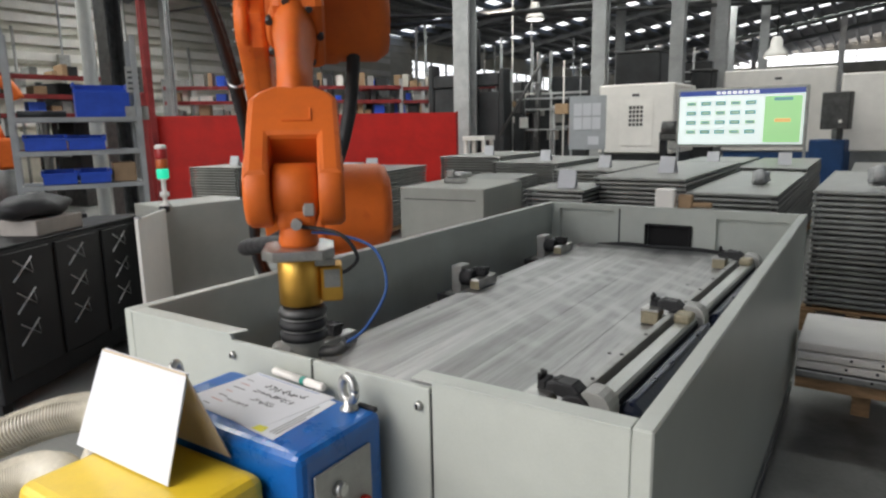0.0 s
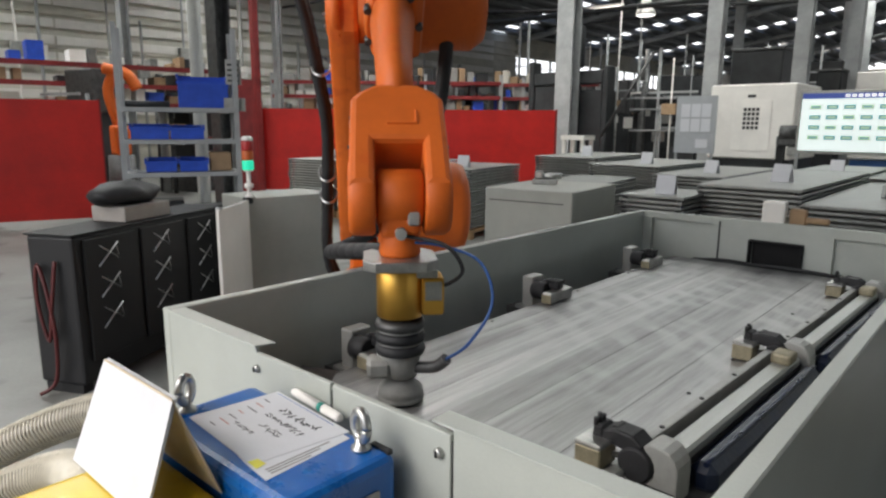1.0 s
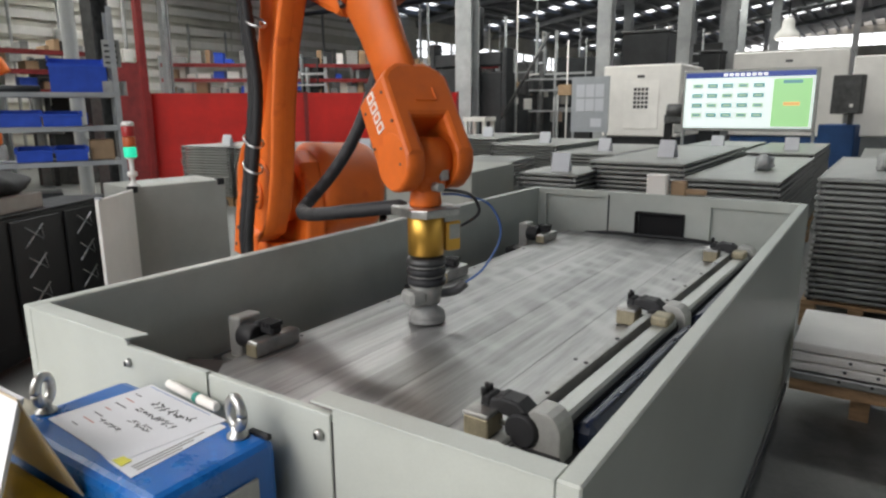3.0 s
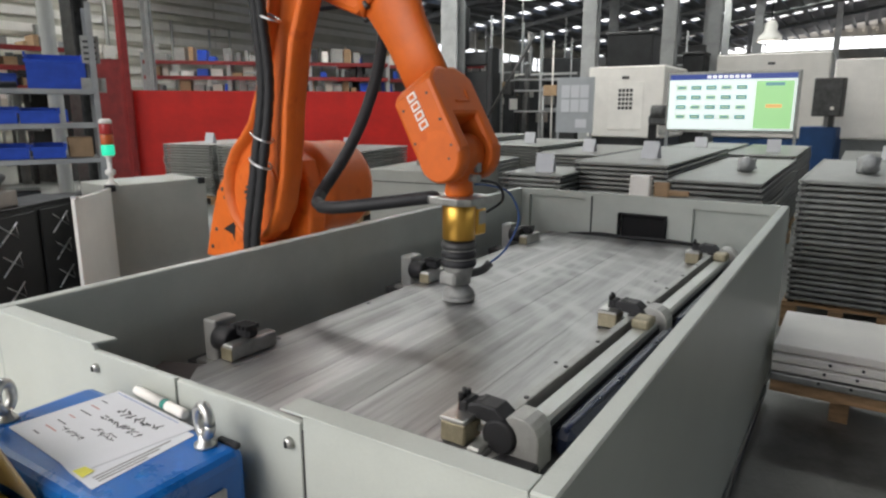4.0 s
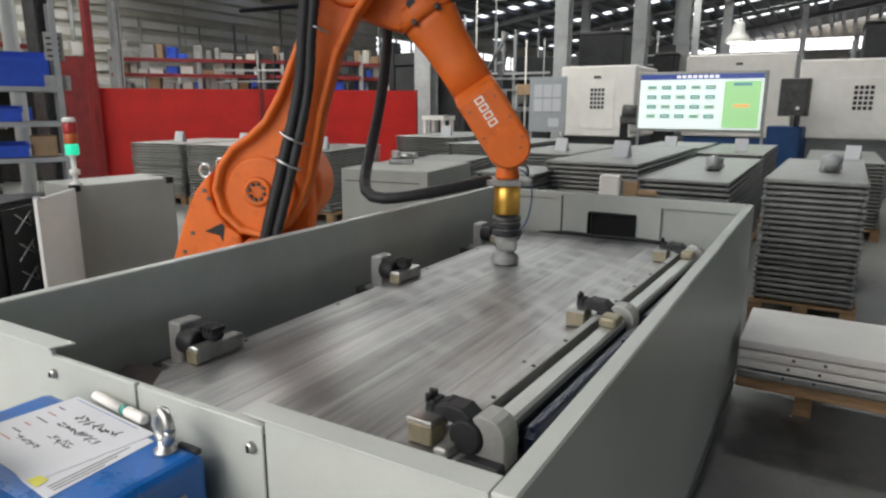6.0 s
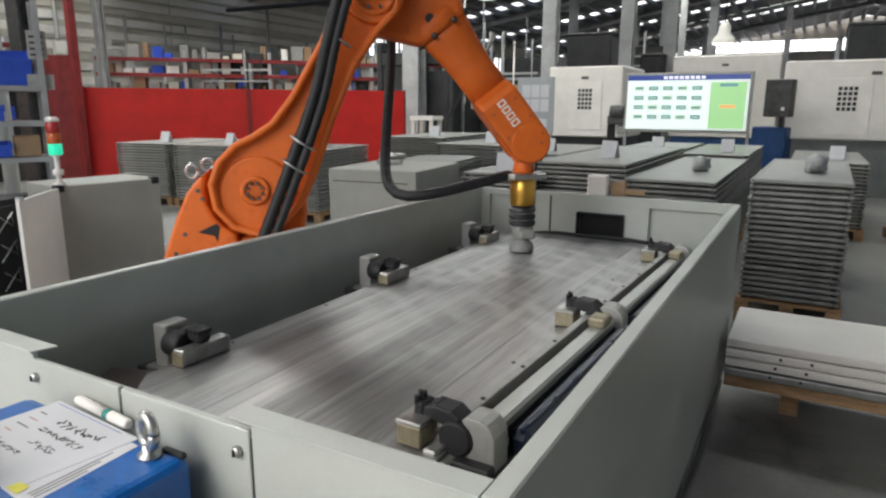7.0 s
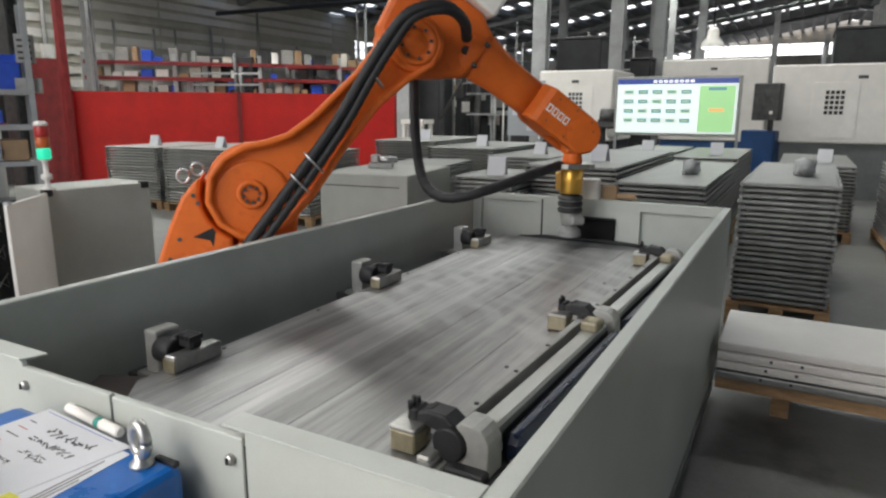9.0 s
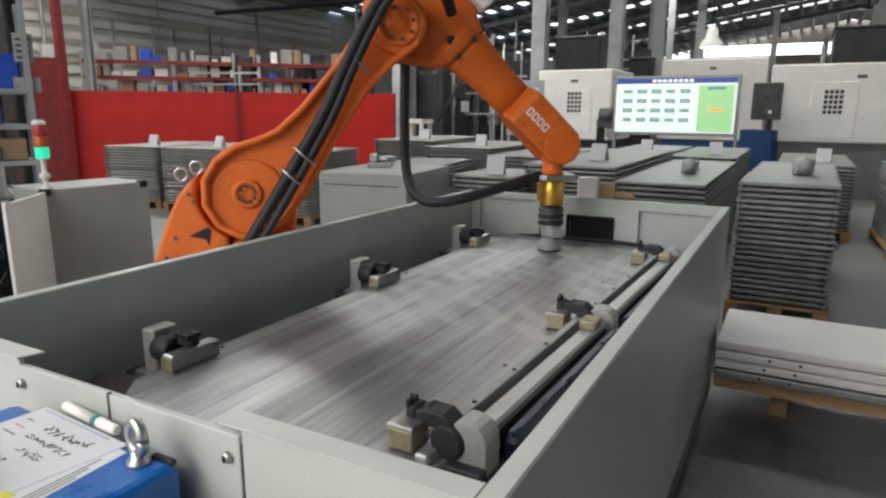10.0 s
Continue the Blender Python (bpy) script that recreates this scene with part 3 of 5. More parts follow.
def tool_at(t):
    for i, (a, b) in enumerate(zip(TOOL, TOOL[1:])):
        if a[0] <= t <= b[0]:
            u = (t - a[0]) / (b[0] - a[0])
            p0, p3 = TOOL[max(i - 1, 0)], TOOL[min(i + 2, len(TOOL) - 1)]
            h = b[0] - a[0]
            out = []
            for k in (1, 2, 3):
                m0 = (b[k] - p0[k]) / (b[0] - p0[0]) * h
                m1 = (p3[k] - a[k]) / (p3[0] - a[0]) * h
                out.append((2 * u ** 3 - 3 * u * u + 1) * a[k] + (u ** 3 - 2 * u * u + u) * m0 + (-2 * u ** 3 + 3 * u * u) * b[k] + (u ** 3 - u * u) * m1)
            return out
    return TOOL[-1][1:]


def robot_poses(t):
    """Poses of turret, lower arm, forearm, wrist in the robot's space (its base on the floor)."""
    x, y, lift = tool_at(t)
    dx, dy = x - BASE[0], y - BASE[1]
    r, head = math.hypot(dx, dy), math.degrees(math.atan2(dy, dx))
    zw = ZW + lift
    rx, rz = r - A1, zw - Z2
    D, Le = math.hypot(rx, rz), math.hypot(L3, A3)
    th = math.atan2(rz, rx) + math.acos(min(1, (L2 * L2 + D * D - Le * Le) / (2 * L2 * D)))
    ue, ze = A1 + L2 * math.cos(th), Z2 + L2 * math.sin(th)
    fa = math.atan2(zw - ze, r - ue) - math.atan2(A3, L3)
    turn = pose(0, 0, 0, 0, 0, head)
    return (turn,
            turn @ pose(A1, 0, Z2) @ pose(0, 0, 0, 0, -math.degrees(th), 0),
            turn @ pose(ue, 0, ze) @ pose(0, 0, 0, 0, -math.degrees(fa), 0),
            turn @ pose(r, 0, zw))


robot = thing("robot_arm", pose(BASE[0], BASE[1], 0), "orange six-axis industrial robot holding a grinding tool", "robot arm")
bm = BM()
bx(bm, -0.36, 0.36, -0.36, 0.36, 0.0, 0.04, 0.01)
lathe(bm, [(0.30, 0.04), (0.27, 0.1), (0.25, 0.35), (0.27, 0.52), (0.27, 0.56)], seg=32)
part("pedestal", bm, DARKSTEEL, robot, "dark steel pedestal on the floor")
bm = BM()
bx(bm, -0.18, 0.25, -0.22, 0.22, 0.562, 0.70, 0.03, 2)
lathe(bm, [(0.26, 0.70), (0.24, 0.78), (0.24, 0.84)], seg=32)
part("base_casting", bm, ORANGE, robot)

# turret: local x ahead, y to the left
bm = BM()
lathe(bm, [(0.20, 0.845), (0.21, 0.86), (0.20, 0.90), (0.13, 0.94)], seg=32)
bx(bm, -0.06, 0.34, -0.04, 0.22, 0.93, 1.14, 0.05, 3)
slab(bm, [(-0.20, 0.86), (0.40, 0.86), (0.47, 0.98), (0.49, 1.12), (0.48, 1.28), (0.43, 1.40), (0.32, 1.45), (0.18, 1.44), (0.06, 1.35), (-0.06, 1.24), (-0.13, 1.09)], -0.06, 0.045, 0.018, pose(0, 0, 0, 90))
# cheek that hugs the round foot of the lower arm
slab(bm, [(-0.23, 0.86), (-0.145, 1.09), (-0.08, 1.23), (-0.02, 1.30), (0.035, 1.345)] + [(A1 + 0.25 * math.cos(radians(a)), Z2 + 0.25 * math.sin(radians(a))) for a in (164, 180, 196, 212, 228, 244)] + [(0.17, 0.86)], 0.05, 0.20, 0.018, pose(0, 0, 0, 90))
cyl(bm, 0.15, 0.0, 0.10, (A1, -LAT + 0.045, Z2), "y", 28)
turret = part("turret", bm, ORANGE, robot)
bm = BM()
lathe(bm, [(0.21, 0.05), (0.245, 0.07), (0.245, 0.15), (0.24, 0.16), (0.24, 0.36), (0.225, 0.40), (0.16, 0.425), (0.04, 0.43)], (A1 - 0.01, 0, Z2), "y", 32)
part("shoulder_motor", bm, ORANGE, turret, "large orange shoulder drive housing")
for k in (0.0, 0.07):
    bm = BM()
    tube(bm, [(-0.085 + 0.9 * k + 0.030 * math.cos(a), -0.05 + k, 1.325 + 0.4 * k + 0.034 * math.sin(a)) for a in [i * math.pi / 8 for i in range(17)]], 0.007, 8)
    part("lifting_eye", bm, CHROME, turret, "chrome lifting eye")
bm = BM()
slab(bm, [(0.10, 0.90), (0.42, 0.90), (0.44, 0.97), (0.36, 1.00), (0.18, 0.99)], 0.055, 0.19, 0.02, pose(0, 0, 0, 90))
part("side_cover", bm, ORANGE, turret)
bm = BM()
slab(bm, [(-0.035, 1.03), (0.06, 1.075), (0.075, 1.055), (0.06, 0.975), (0.045, 1.01)], 0.196, 0.2015, 0.0, pose(0, 0, 0, 90))
part("slot", bm, BLACKPAINT, turret, "dark keyhole slot")
for x, z in ((-0.10, 1.02), (-0.15, 0.92), (-0.02, 1.24), (0.0, 1.20)):
    bm = BM()
    cyl(bm, 0.011, 0, 0.006, (0, 0, 0), "y", 8)
    part("cover_bolt", bm, DARKSTEEL, turret, "", pose(x, -0.205, z))

# lower arm: local x along the arm from the shoulder axis
bm = BM()
up = [(-0.23, 0.0), (-0.20, -0.13), (-0.10, -0.21), (0.04, -0.235), (0.20, -0.225), (0.36, -0.19), (0.50, -0.155), (0.78, -0.112), (0.98, -0.12), (1.12, -0.15), (1.235, -0.095), (1.27, 0.0),
      (1.235, 0.095), (1.13, 0.15), (1.0, 0.132), (0.80, 0.10), (0.50, 0.088), (0.34, 0.105), (0.24, 0.15), (0.15, 0.205), (0.03, 0.232), (-0.09, 0.21), (-0.19, 0.125)]
slab(bm, up, LAT - 0.045, LAT + 0.025, 0.016, pose(0, 0, 0, 90))


def lip(bm, outline, inset, z0, z1):
    """A raised lip that runs round the outline of a casting."""
    n = len(outline)
    inner = []
    for i in range(n):
        a, b = Vector(outline[i - 1]), Vector(outline[(i + 1) % n])
        d = (b - a).normalized()
        inner.append((outline[i][0] - d.y * inset, outline[i][1] + d.x * inset))
    rows = [[bm.verts.new((x, -z, y)) for x, y in pts] for pts, z in ((outline, z0), (outline, z1 - 0.008), ([(o[0] * 0.8 + q[0] * 0.2, o[1] * 0.8 + q[1] * 0.2) for o, q in zip(outline, inner)], z1), ([(o[0] * 0.3 + q[0] * 0.7, o[1] * 0.3 + q[1] * 0.7) for o, q in zip(outline, inner)], z1), (inner, z0))]
    for a, b in zip(rows, rows[1:]):
        for i in range(n):
            bm.faces.new((a[i], a[(i + 1) % n], b[(i + 1) % n], b[i])).smooth = True


lip(bm, up, 0.042, LAT + 0.012, LAT + 0.07)
lathe(bm, [(0.195, 0.0), (0.19, 0.010), (0.175, 0.015)], (0, 0, 0), "y", 32, pose(-0.01, -LAT - 0.022, -0.02, 0, 0, 180))
lathe(bm, [(0.15, 0.0), (0.145, 0.034), (0.135, 0.04)], (0, 0, 0), "y", 32, pose(1.13, -LAT - 0.022, 0, 0, 0, 180))
lower = part("lower_arm", bm, ORANGE, robot)
for x, r in ((0.0, 0.075), (1.13, 0.11)):
    out = 0.034 if x == 0 else 0.060
    bm = BM()
    lathe(bm, [(r, 0.0), (r, 0.012), (r - 0.008, 0.018), (r - 0.026, 0.018), (r - 0.032, 0.004), (0.055, 0.004), (0.05, 0.008), (0.01, 0.008)], (0, 0, 0), "y", 32, pose(x, -LAT - out, 0, 0, 0, 180))
    part("joint_cover", bm, ORANGE, lower)
    for k in range(8):
        a = k * math.pi / 4 + 0.2
        bm = BM()
        cyl(bm, 0.008, 0, 0.03, (0, 0, 0), "y", 8)
        part("cover_bolt", bm, DARKSTEEL, lower, "", pose(x + (r - 0.035) * math.cos(a), -LAT - out - 0.030, (r - 0.035) * math.sin(a)))
# cable pack along the lower arm
for k, (off, r) in enumerate(((0.0, 0.027), (-0.052, 0.022))):
    bm = BM()
    tube(bm, [(-0.46, -LAT - 0.06, -0.20 + off), (-0.18, -LAT - 0.14, -0.16 + off), (0.15, -LAT - 0.13, -0.10 + off), (0.55, -LAT - 0.11, -0.02 + off * 0.9), (0.82, -LAT - 0.14, 0.060 + off * 0.8), (1.02, -LAT - 0.17, 0.115 + off * 0.8), (1.18, -LAT - 0.20, 0.13 + off * 0.6), (1.32, -LAT - 0.20, 0.05 + off * 0.5), (1.38, -LAT - 0.10, -0.07 + off * 0.4), (1.37, -LAT + 0.02, -0.16)], r, 12, 90, 0.0025)
    part("cable_hose", bm, BLACK, lower, "black corrugated cable hose")
for x in (0.22, 0.34, 0.85):
    bm = BM()
    tube(bm, [(x, -LAT - 0.118 + 0.040 * math.cos(a), -0.112 + (x - 0.2) * 0.2 + 0.066 * math.sin(a)) for a in [i * math.pi / 10 for i in range(21)]], 0.006, 6)
    part("hose_strap", bm, CHROME, lower, "thin metal hose strap")

# forearm: local x along the forearm, its axis A3 above the elbow axis
bm = BM()
lathe(bm, [(0.15, -0.055), (0.185, -0.04), (0.185, 0.15), (0.175, 0.17), (0.175, 0.32), (0.14, 0.37)], (0, 0, 0.03), "y", 32)
slab(bm, [(-0.20, -0.02), (-0.10, -0.13), (0.08, -0.15), (0.20, -0.06), (0.32, 0.04), (0.34, 0.32), (0.22, 0.375), (-0.16, 0.375), (-0.24, 0.28)], -0.11, 0.075, 0.03, pose(0, 0, 0, 90))
lathe(bm, [(0.14, 0.24), (0.156, 0.27), (0.156, 0.31), (0.142, 0.335)], (0, 0, A3 - 0.01), "x", 28, Matrix.Diagonal((1, 0.62, 1, 1)))
lathe(bm, [(0.150, 0.30), (0.134, 0.38), (0.118, 0.48), (0.110, 0.60), (0.110, 0.80)], (0, 0, A3 + 0.004), "x", 28, Matrix.Diagonal((1, 0.54, 1, 1)))
cyl(bm, 0.13, 0.0, 0.09, (0, -LAT + 0.045, 0), "y", 28)
fore = part("forearm", bm, ORANGE, robot)
bm = BM()
slab(bm, [(0.725, -0.062), (0.755, -0.112), (0.785, -0.136), (0.90, -0.138), (1.10, -0.140), (1.10, -0.068), (0.945, -0.068), (0.945, 0.068), (1.10, 0.068), (1.10, 0.140), (0.90, 0.138), (0.785, 0.136), (0.755, 0.112), (0.725, 0.062)], A3 - 0.104, A3 + 0.114, 0.018)
wb = part("wrist_housing", bm, ORANGE, fore)
for s in (-1, 1):
    bm = BM()
    lathe(bm, [(0.102, 0.0), (0.109, 0.008), (0.109, 0.060), (0.098, 0.074)] if s > 0 else [(0.098, 0.0), (0.109, 0.014), (0.109, 0.066), (0.102, 0.074)], (1.065, 0.068 if s > 0 else -0.142, A3 + 0.004), "y", 20)
    part("fork_cheek", bm, ORANGE, wb)
    for xx, zz in ((0.83, 0.075), (0.95, 0.085), (1.06, 0.085), (1.10, 0.05), (0.83, -0.065), (0.97, -0.075)):
        bm = BM()
        cyl(bm, 0.0055, -0.004, 0.0035, (0, 0, 0), "y", 8)
        part("screw", bm, DARKSTEEL, wb, "", pose(xx, s * (0.136 if xx < 0.9 else 0.1395), A3 + zz))
bm = BM()
bx(bm, 0.882, 0.889, -0.035, 0.055, A3 + 0.112, A3 + 0.119, 0.002)
bx(bm, 0.835, 0.882, 0.048, 0.055, A3 + 0.112, A3 + 0.119, 0.002)
part("cast_ridge", bm, ORANGE, wb)
# maker's mark on the flank as plain bars
for k in range(4):
    bm = BM()
    bx(bm, 0.792 + 0.040 * k, 0.823 + 0.040 * k, -0.1412, -0.1340, A3 - 0.020, A3 + 0.024)
    part("maker_mark", bm, WHITE, wb, "white painted mark")
    bm = BM()
    bx(bm, 0.799 + 0.040 * k, 0.816 + 0.040 * k, -0.1420, -0.1400, A3 - 0.012, A3 + 0.016)
    part("maker_mark", bm, ORANGE, wb)
# motors at the back of the forearm
for y0, y1, ln in ((-0.12, -0.02, 0.30), (-0.01, 0.05, 0.22)):
    bm = BM()
    bx(bm, -0.24 - ln, -0.21, y0 - 0.02, y1, A3 - 0.03, A3 + 0.10, 0.015, 2)
    part("wrist_motor", bm, BLACKPAINT, fore, "black servo motor")
bm = BM()
bx(bm, -0.14, 0.27, -0.15, 0.19, 0.377, 0.52, 0.02, 2)
part("valve_cover", bm, WHITE, fore, "pale sheet cover on the forearm")
for a in range(7):
    bm = BM()
    cyl(bm, 0.013, 0.315, 0.345, (0, 0.092 * math.cos(a * 0.9), A3 + 0.148 * math.sin(a * 0.9)), "x", 8)
    part("collar_bolt", bm, DARKSTEEL, fore)
bm = BM()
cyl(bm, 0.024, 0, 0.02, (0.25, -0.092, 0.16), "y", 14)
part("plug", bm, BLACK, fore)

# wrist and tool: origin on the wrist axis, tool pointing down
bm = BM()
lathe(bm, [(0.07, -0.066), (0.082, -0.06), (0.082, 0.06), (0.07, 0.066)], (0, 0, 0), "y", 24)
bx(bm, -0.06, 0.06, -0.06, 0.06, -0.11, 0.02, 0.022, 2)
lathe(bm, [(0.055, -0.165), (0.06, -0.155), (0.055, -0.12), (0.05, -0.05)], seg=24)
wrist = part("wrist", bm, ORANGE, robot)
bm = BM()
bx(bm, 0.04, 0.075, 0.02, 0.055, -0.07, -0.01, 0.005)
cyl(bm, 0.016, 0.05, 0.10, (0, 0.0, -0.09), "x", 10)
part("plug_block", bm, CASTGREY, wrist)
bm = BM()
slab(bm, [(-0.115, -0.07), (-0.07, -0.105), (0.07, -0.105), (0.115, -0.07), (0.115, 0.07), (0.07, 0.105), (-0.07, 0.105), (-0.115, 0.07)], -0.195, -0.165, 0.004)
part("flange_plate", bm, STEEL, wrist, "grey bolted adapter plate")
bm = BM()
lathe(bm, [(0.064, -0.345), (0.068, -0.34), (0.068, -0.20), (0.064, -0.195)], seg=28)
g = part("force_unit", bm, GOLD, wrist, "gold anodised compliance cylinder")
bm = BM()
bx(bm, -0.05, 0.05, 0.06, 0.125, -0.335, -0.225, 0.006)
part("valve_box", bm, GOLD, g)
bm = BM()
bx(bm, 0.05, 0.053, 0.07, 0.118, -0.29, -0.235, 0.001)
bx(bm, 0.0, 0.06, 0.045, 0.105, -0.222, -0.2, 0.002)
part("label_plate", bm, STEEL, g)
for k in range(3):
    bm = BM()
    z = -0.352 - 0.037 * k
    lathe(bm, [(0.060, z - 0.034), (0.071, z - 0.03), (0.075, z - 0.018), (0.071, z - 0.006), (0.060, z - 0.002)], seg=28)
    part("bellows_ring", bm, BLACK if k else DARKSTEEL, wrist, "dark rubber bellows ring")
    bm = BM()
    lathe(bm, [(0.058, z - 0.038), (0.066, z - 0.037), (0.066, z - 0.033), (0.058, z - 0.032)], seg=28)
    part("clamp_band", bm, CASTGREY, wrist, "thin grey metal band")
bm = BM()
lathe(bm, [(0.035, -0.535), (0.05, -0.53), (0.055, -0.50), (0.06, -0.47), (0.06, -0.465)], seg=24)
bx(bm, -0.03, 0.055, -0.10, -0.03, -0.525, -0.47, 0.012)
sander = part("sander", bm, CASTGREY, wrist, "grey metal orbital sander")
bm = BM()
tube(bm, [(0.02, 0.045, -0.50), (0.05, 0.10, -0.49), (0.07, 0.13, -0.46)], 0.018, 10, 10)
part("air_fitting", bm, DARKSTEEL, sander)
bm = BM()
lathe(bm, [(0.055, -0.606), (0.069, -0.602), (0.071, -0.592), (0.066, -0.589), (0.069, -0.585), (0.066, -0.566), (0.045, -0.546), (0.04, -0.535)], seg=32)
part("sanding_pad", bm, mat("pad_grey", (0.27, 0.27, 0.26), 0.6, 0.1, 0.2, 12, 0.2), wrist, "round grey sanding pad")
bm = BM()
tube(bm, [(0.07, 0.13, -0.46), (0.11, 0.19, -0.40), (0.13, 0.25, -0.28), (0.10, 0.22, -0.17), (0.06, 0.12, -0.13), (0.05, 0.04, -0.12)], 0.0045, 8, 40)
part("blue_hose", bm, BLUETUBE, wrist, "thin blue air hose")
bm = BM()
tube(bm, [(0.05, 0.0, -0.10), (0.10, 0.12, -0.12), (0.10, 0.17, -0.19), (0.05, 0.14, -0.24), (0.03, 0.11, -0.25)], 0.006, 8, 30)
part("black_hose", bm, BLACK, wrist, "thin black air hose")

# the slack hose from elbow to wrist: short stiff links that follow one another
NH = 28
link_mesh = None
hose_links = []
for k in range(NH):
    if link_mesh is None:
        bm = BM()
        lathe(bm, [(0.004, -0.031), (0.018, -0.025), (0.025, -0.014), (0.028, 0.0), (0.028, 1.0), (0.025, 1.2), (0.018, 1.38), (0.004, 1.5)], seg=14)
        link_mesh = mesh_of("hose_link", bm, BLACK)
        for v in link_mesh.vertices:
            v.co.z = v.co.z * 0.0665 if abs(v.co.z) > 0.5 else v.co.z
    hose_links.append(part("hose_link", link_mesh, BLACK, robot))


def hose_poses(t):
    """Poses of the links along a slack curve from the elbow to the tool flange."""
    tu, lo, fo, wr = robot_poses(t)
    p0 = fo @ Vector((0.0, 0.22, 0.12))
    p3 = wr @ Vector((-0.10, -0.05, -0.175))
    back = (wr.to_3x3() @ Vector((-1, 0, 0)))
    side = (tu.to_3x3() @ Vector((0, -1, 0)))
    lo_s, hi_s = 0.1, 2.2
    for it in range(14):
        s = (lo_s + hi_s) / 2
        c1 = p0 + Vector((0, 0, -s)) - side * 0.06
        c2 = p3 + back * s * 0.75 + Vector((0, 0, -0.12 * s)) + side * 0.55
        pts = [(1 - u) ** 3 * p0 + 3 * u * (1 - u) ** 2 * c1 + 3 * u * u * (1 - u) * c2 + u ** 3 * p3 for u in [i / 80 for i in range(81)]]
        ln = sum((b - a).length for a, b in zip(pts, pts[1:]))
        if ln > NH * 0.0665:
            hi_s = s
        else:
            lo_s = s
    acc, out, i = 0.0, [pts[0]], 0
    step = ln / NH
    for a, b in zip(pts, pts[1:]):
        d = (b - a).length
        while acc + d >= step * len(out) and len(out) <= NH:
            out.append(a.lerp(b, (step * len(out) - acc) / d if d else 0))
        acc += d
    while len(out) < NH + 1:
        out.append(pts[-1])
    res = []
    for a, b in zip(out, out[1:]):
        q = (b - a).to_track_quat("Z", "Y")
        res.append(Matrix.LocRotScale(a, q, None))
    return res


# ---- control box, yellow unit and papers in front ----
cb = thing("control_box", pose(0, 0, 0), "blue painted control box with lifting eyes and buttons", "control box")
bm = BM()
bx(bm, 0.555, 1.07, -0.30, -0.035, 0.02, 1.04, 0.022, 3)
part("housing", bm, BLUE, cb)
for x in (0.60, 1.03):
    bm = BM()
    bx(bm, x - 0.02, x + 0.02, -0.28, -0.05, 0.0, 0.025)
    part("foot", bm, BLACK, cb)
for x, y, rz in ((0.585, -0.225, -62), (1.005, -0.075, -10)):
    bm = BM()
    tube(bm, [(0.022 * math.cos(a), 0, 0.050 + 0.029 * math.sin(a)) for a in [i * math.pi / 12 for i in range(25)]], 0.0105, 10)
    lathe(bm, [(0.021, 0.0), (0.021, 0.006), (0.013, 0.012), (0.012, 0.026)], seg=18)
    part("lifting_eye", bm, STEEL, cb, "zinc-plated lifting eye bolt", pose(x, y, 1.04, 0, 0, rz))
bm = BM()
bx(bm, 1.005, 1.06, -0.052, -0.038, 1.034, 1.046, 0.003)
part("hinge", bm, BLACK, cb)
bm = BM()
bx(bm, 1.07, 1.078, -0.265, -0.09, 0.80, 0.985, 0.003)
pl = part("button_plate", bm, CASTGREY, cb, "grey plate with push buttons")
for y, z, mm in ((-0.22, 0.86, "r"), (-0.17, 0.85, "r"), (-0.125, 0.86, "r"), (-0.20, 0.93, "k")):
    bm = BM()
    lathe(bm, [(0.017, 0.0), (0.017, 0.012), (0.011, 0.017)], (1.078, y, z), "x", 16)
    part("push_button", bm, RED if mm == "r" else STEEL, pl)

yb = thing("dust_extractor", pose(0, 0, 0), "yellow painted extractor housing beside the blue box", "dust extractor")
bm = BM()
bx(bm, 0.58, 0.985, -0.60, -0.306, 0.05, 0.99, 0.028, 3)
part("housing", bm, YELLOW, yb)
for x in (0.64, 0.92):
    for y in (-0.55, -0.36):
        bm = BM()
        cyl(bm, 0.03, -0.012, 0.012, (x, y, 0.03), "x", 16)
        bx(bm, x - 0.02, x + 0.02, y - 0.02, y + 0.02, 0.03, 0.055)
        part("caster", bm, BLACK, yb)
bm = BM()
cyl(bm, 0.07, 0.44, 0.59, (0, -0.42, 0.70), "x", 24)
part("inlet_collar", bm, BLACK, yb)
for pts, r in (([(0.46, -0.42, 0.70), (0.2, -0.22, 0.74), (-0.10, -0.02, 0.74), (-0.35, -0.10, 0.70), (-0.62, -0.32, 0.55), (-0.85, -0.55, 0.30), (-1.1, -0.7, 0.075), (-1.6, -0.9, 0.07)], 0.062),
               ([(0.46, -0.50, 0.62), (0.2, -0.33, 0.68), (-0.02, -0.28, 0.68), (-0.2, -0.42, 0.60), (-0.4, -0.65, 0.40), (-0.6, -0.85, 0.12), (-0.9, -1.0, 0.07), (-1.5, -1.2, 0.07)], 0.062)):
    hs = thing("suction_hose", pose(0, 0, 0), "translucent beige spiral suction hose", "hose", "suction hoses")
    bm = BM()
    tube(bm, pts, r - 0.002, 18, 120)
    part("tube_wall", bm, HOSE, hs)
    bm = BM()
    cen = spline(pts, 1500)
    nrm = None
    helix = []
    for i, p in enumerate(cen):
        d = (cen[min(i + 1, 1499)] - cen[max(i - 1, 0)]).normalized()
        nrm = d.orthogonal().normalized() if nrm is None else (nrm - d * nrm.dot(d)).normalized()
        a = i * 2 * math.pi / 8
        helix.append(p + (nrm * math.cos(a) + d.cross(nrm) * math.sin(a)) * (r + 0.003))
    tube(bm, helix, 0.0035, 4)
    part("spiral", bm, mat("hose_spiral", (0.62, 0.58, 0.48), 0.25, 0, 0.1, 9, 0), hs, "pale stiff spiral")

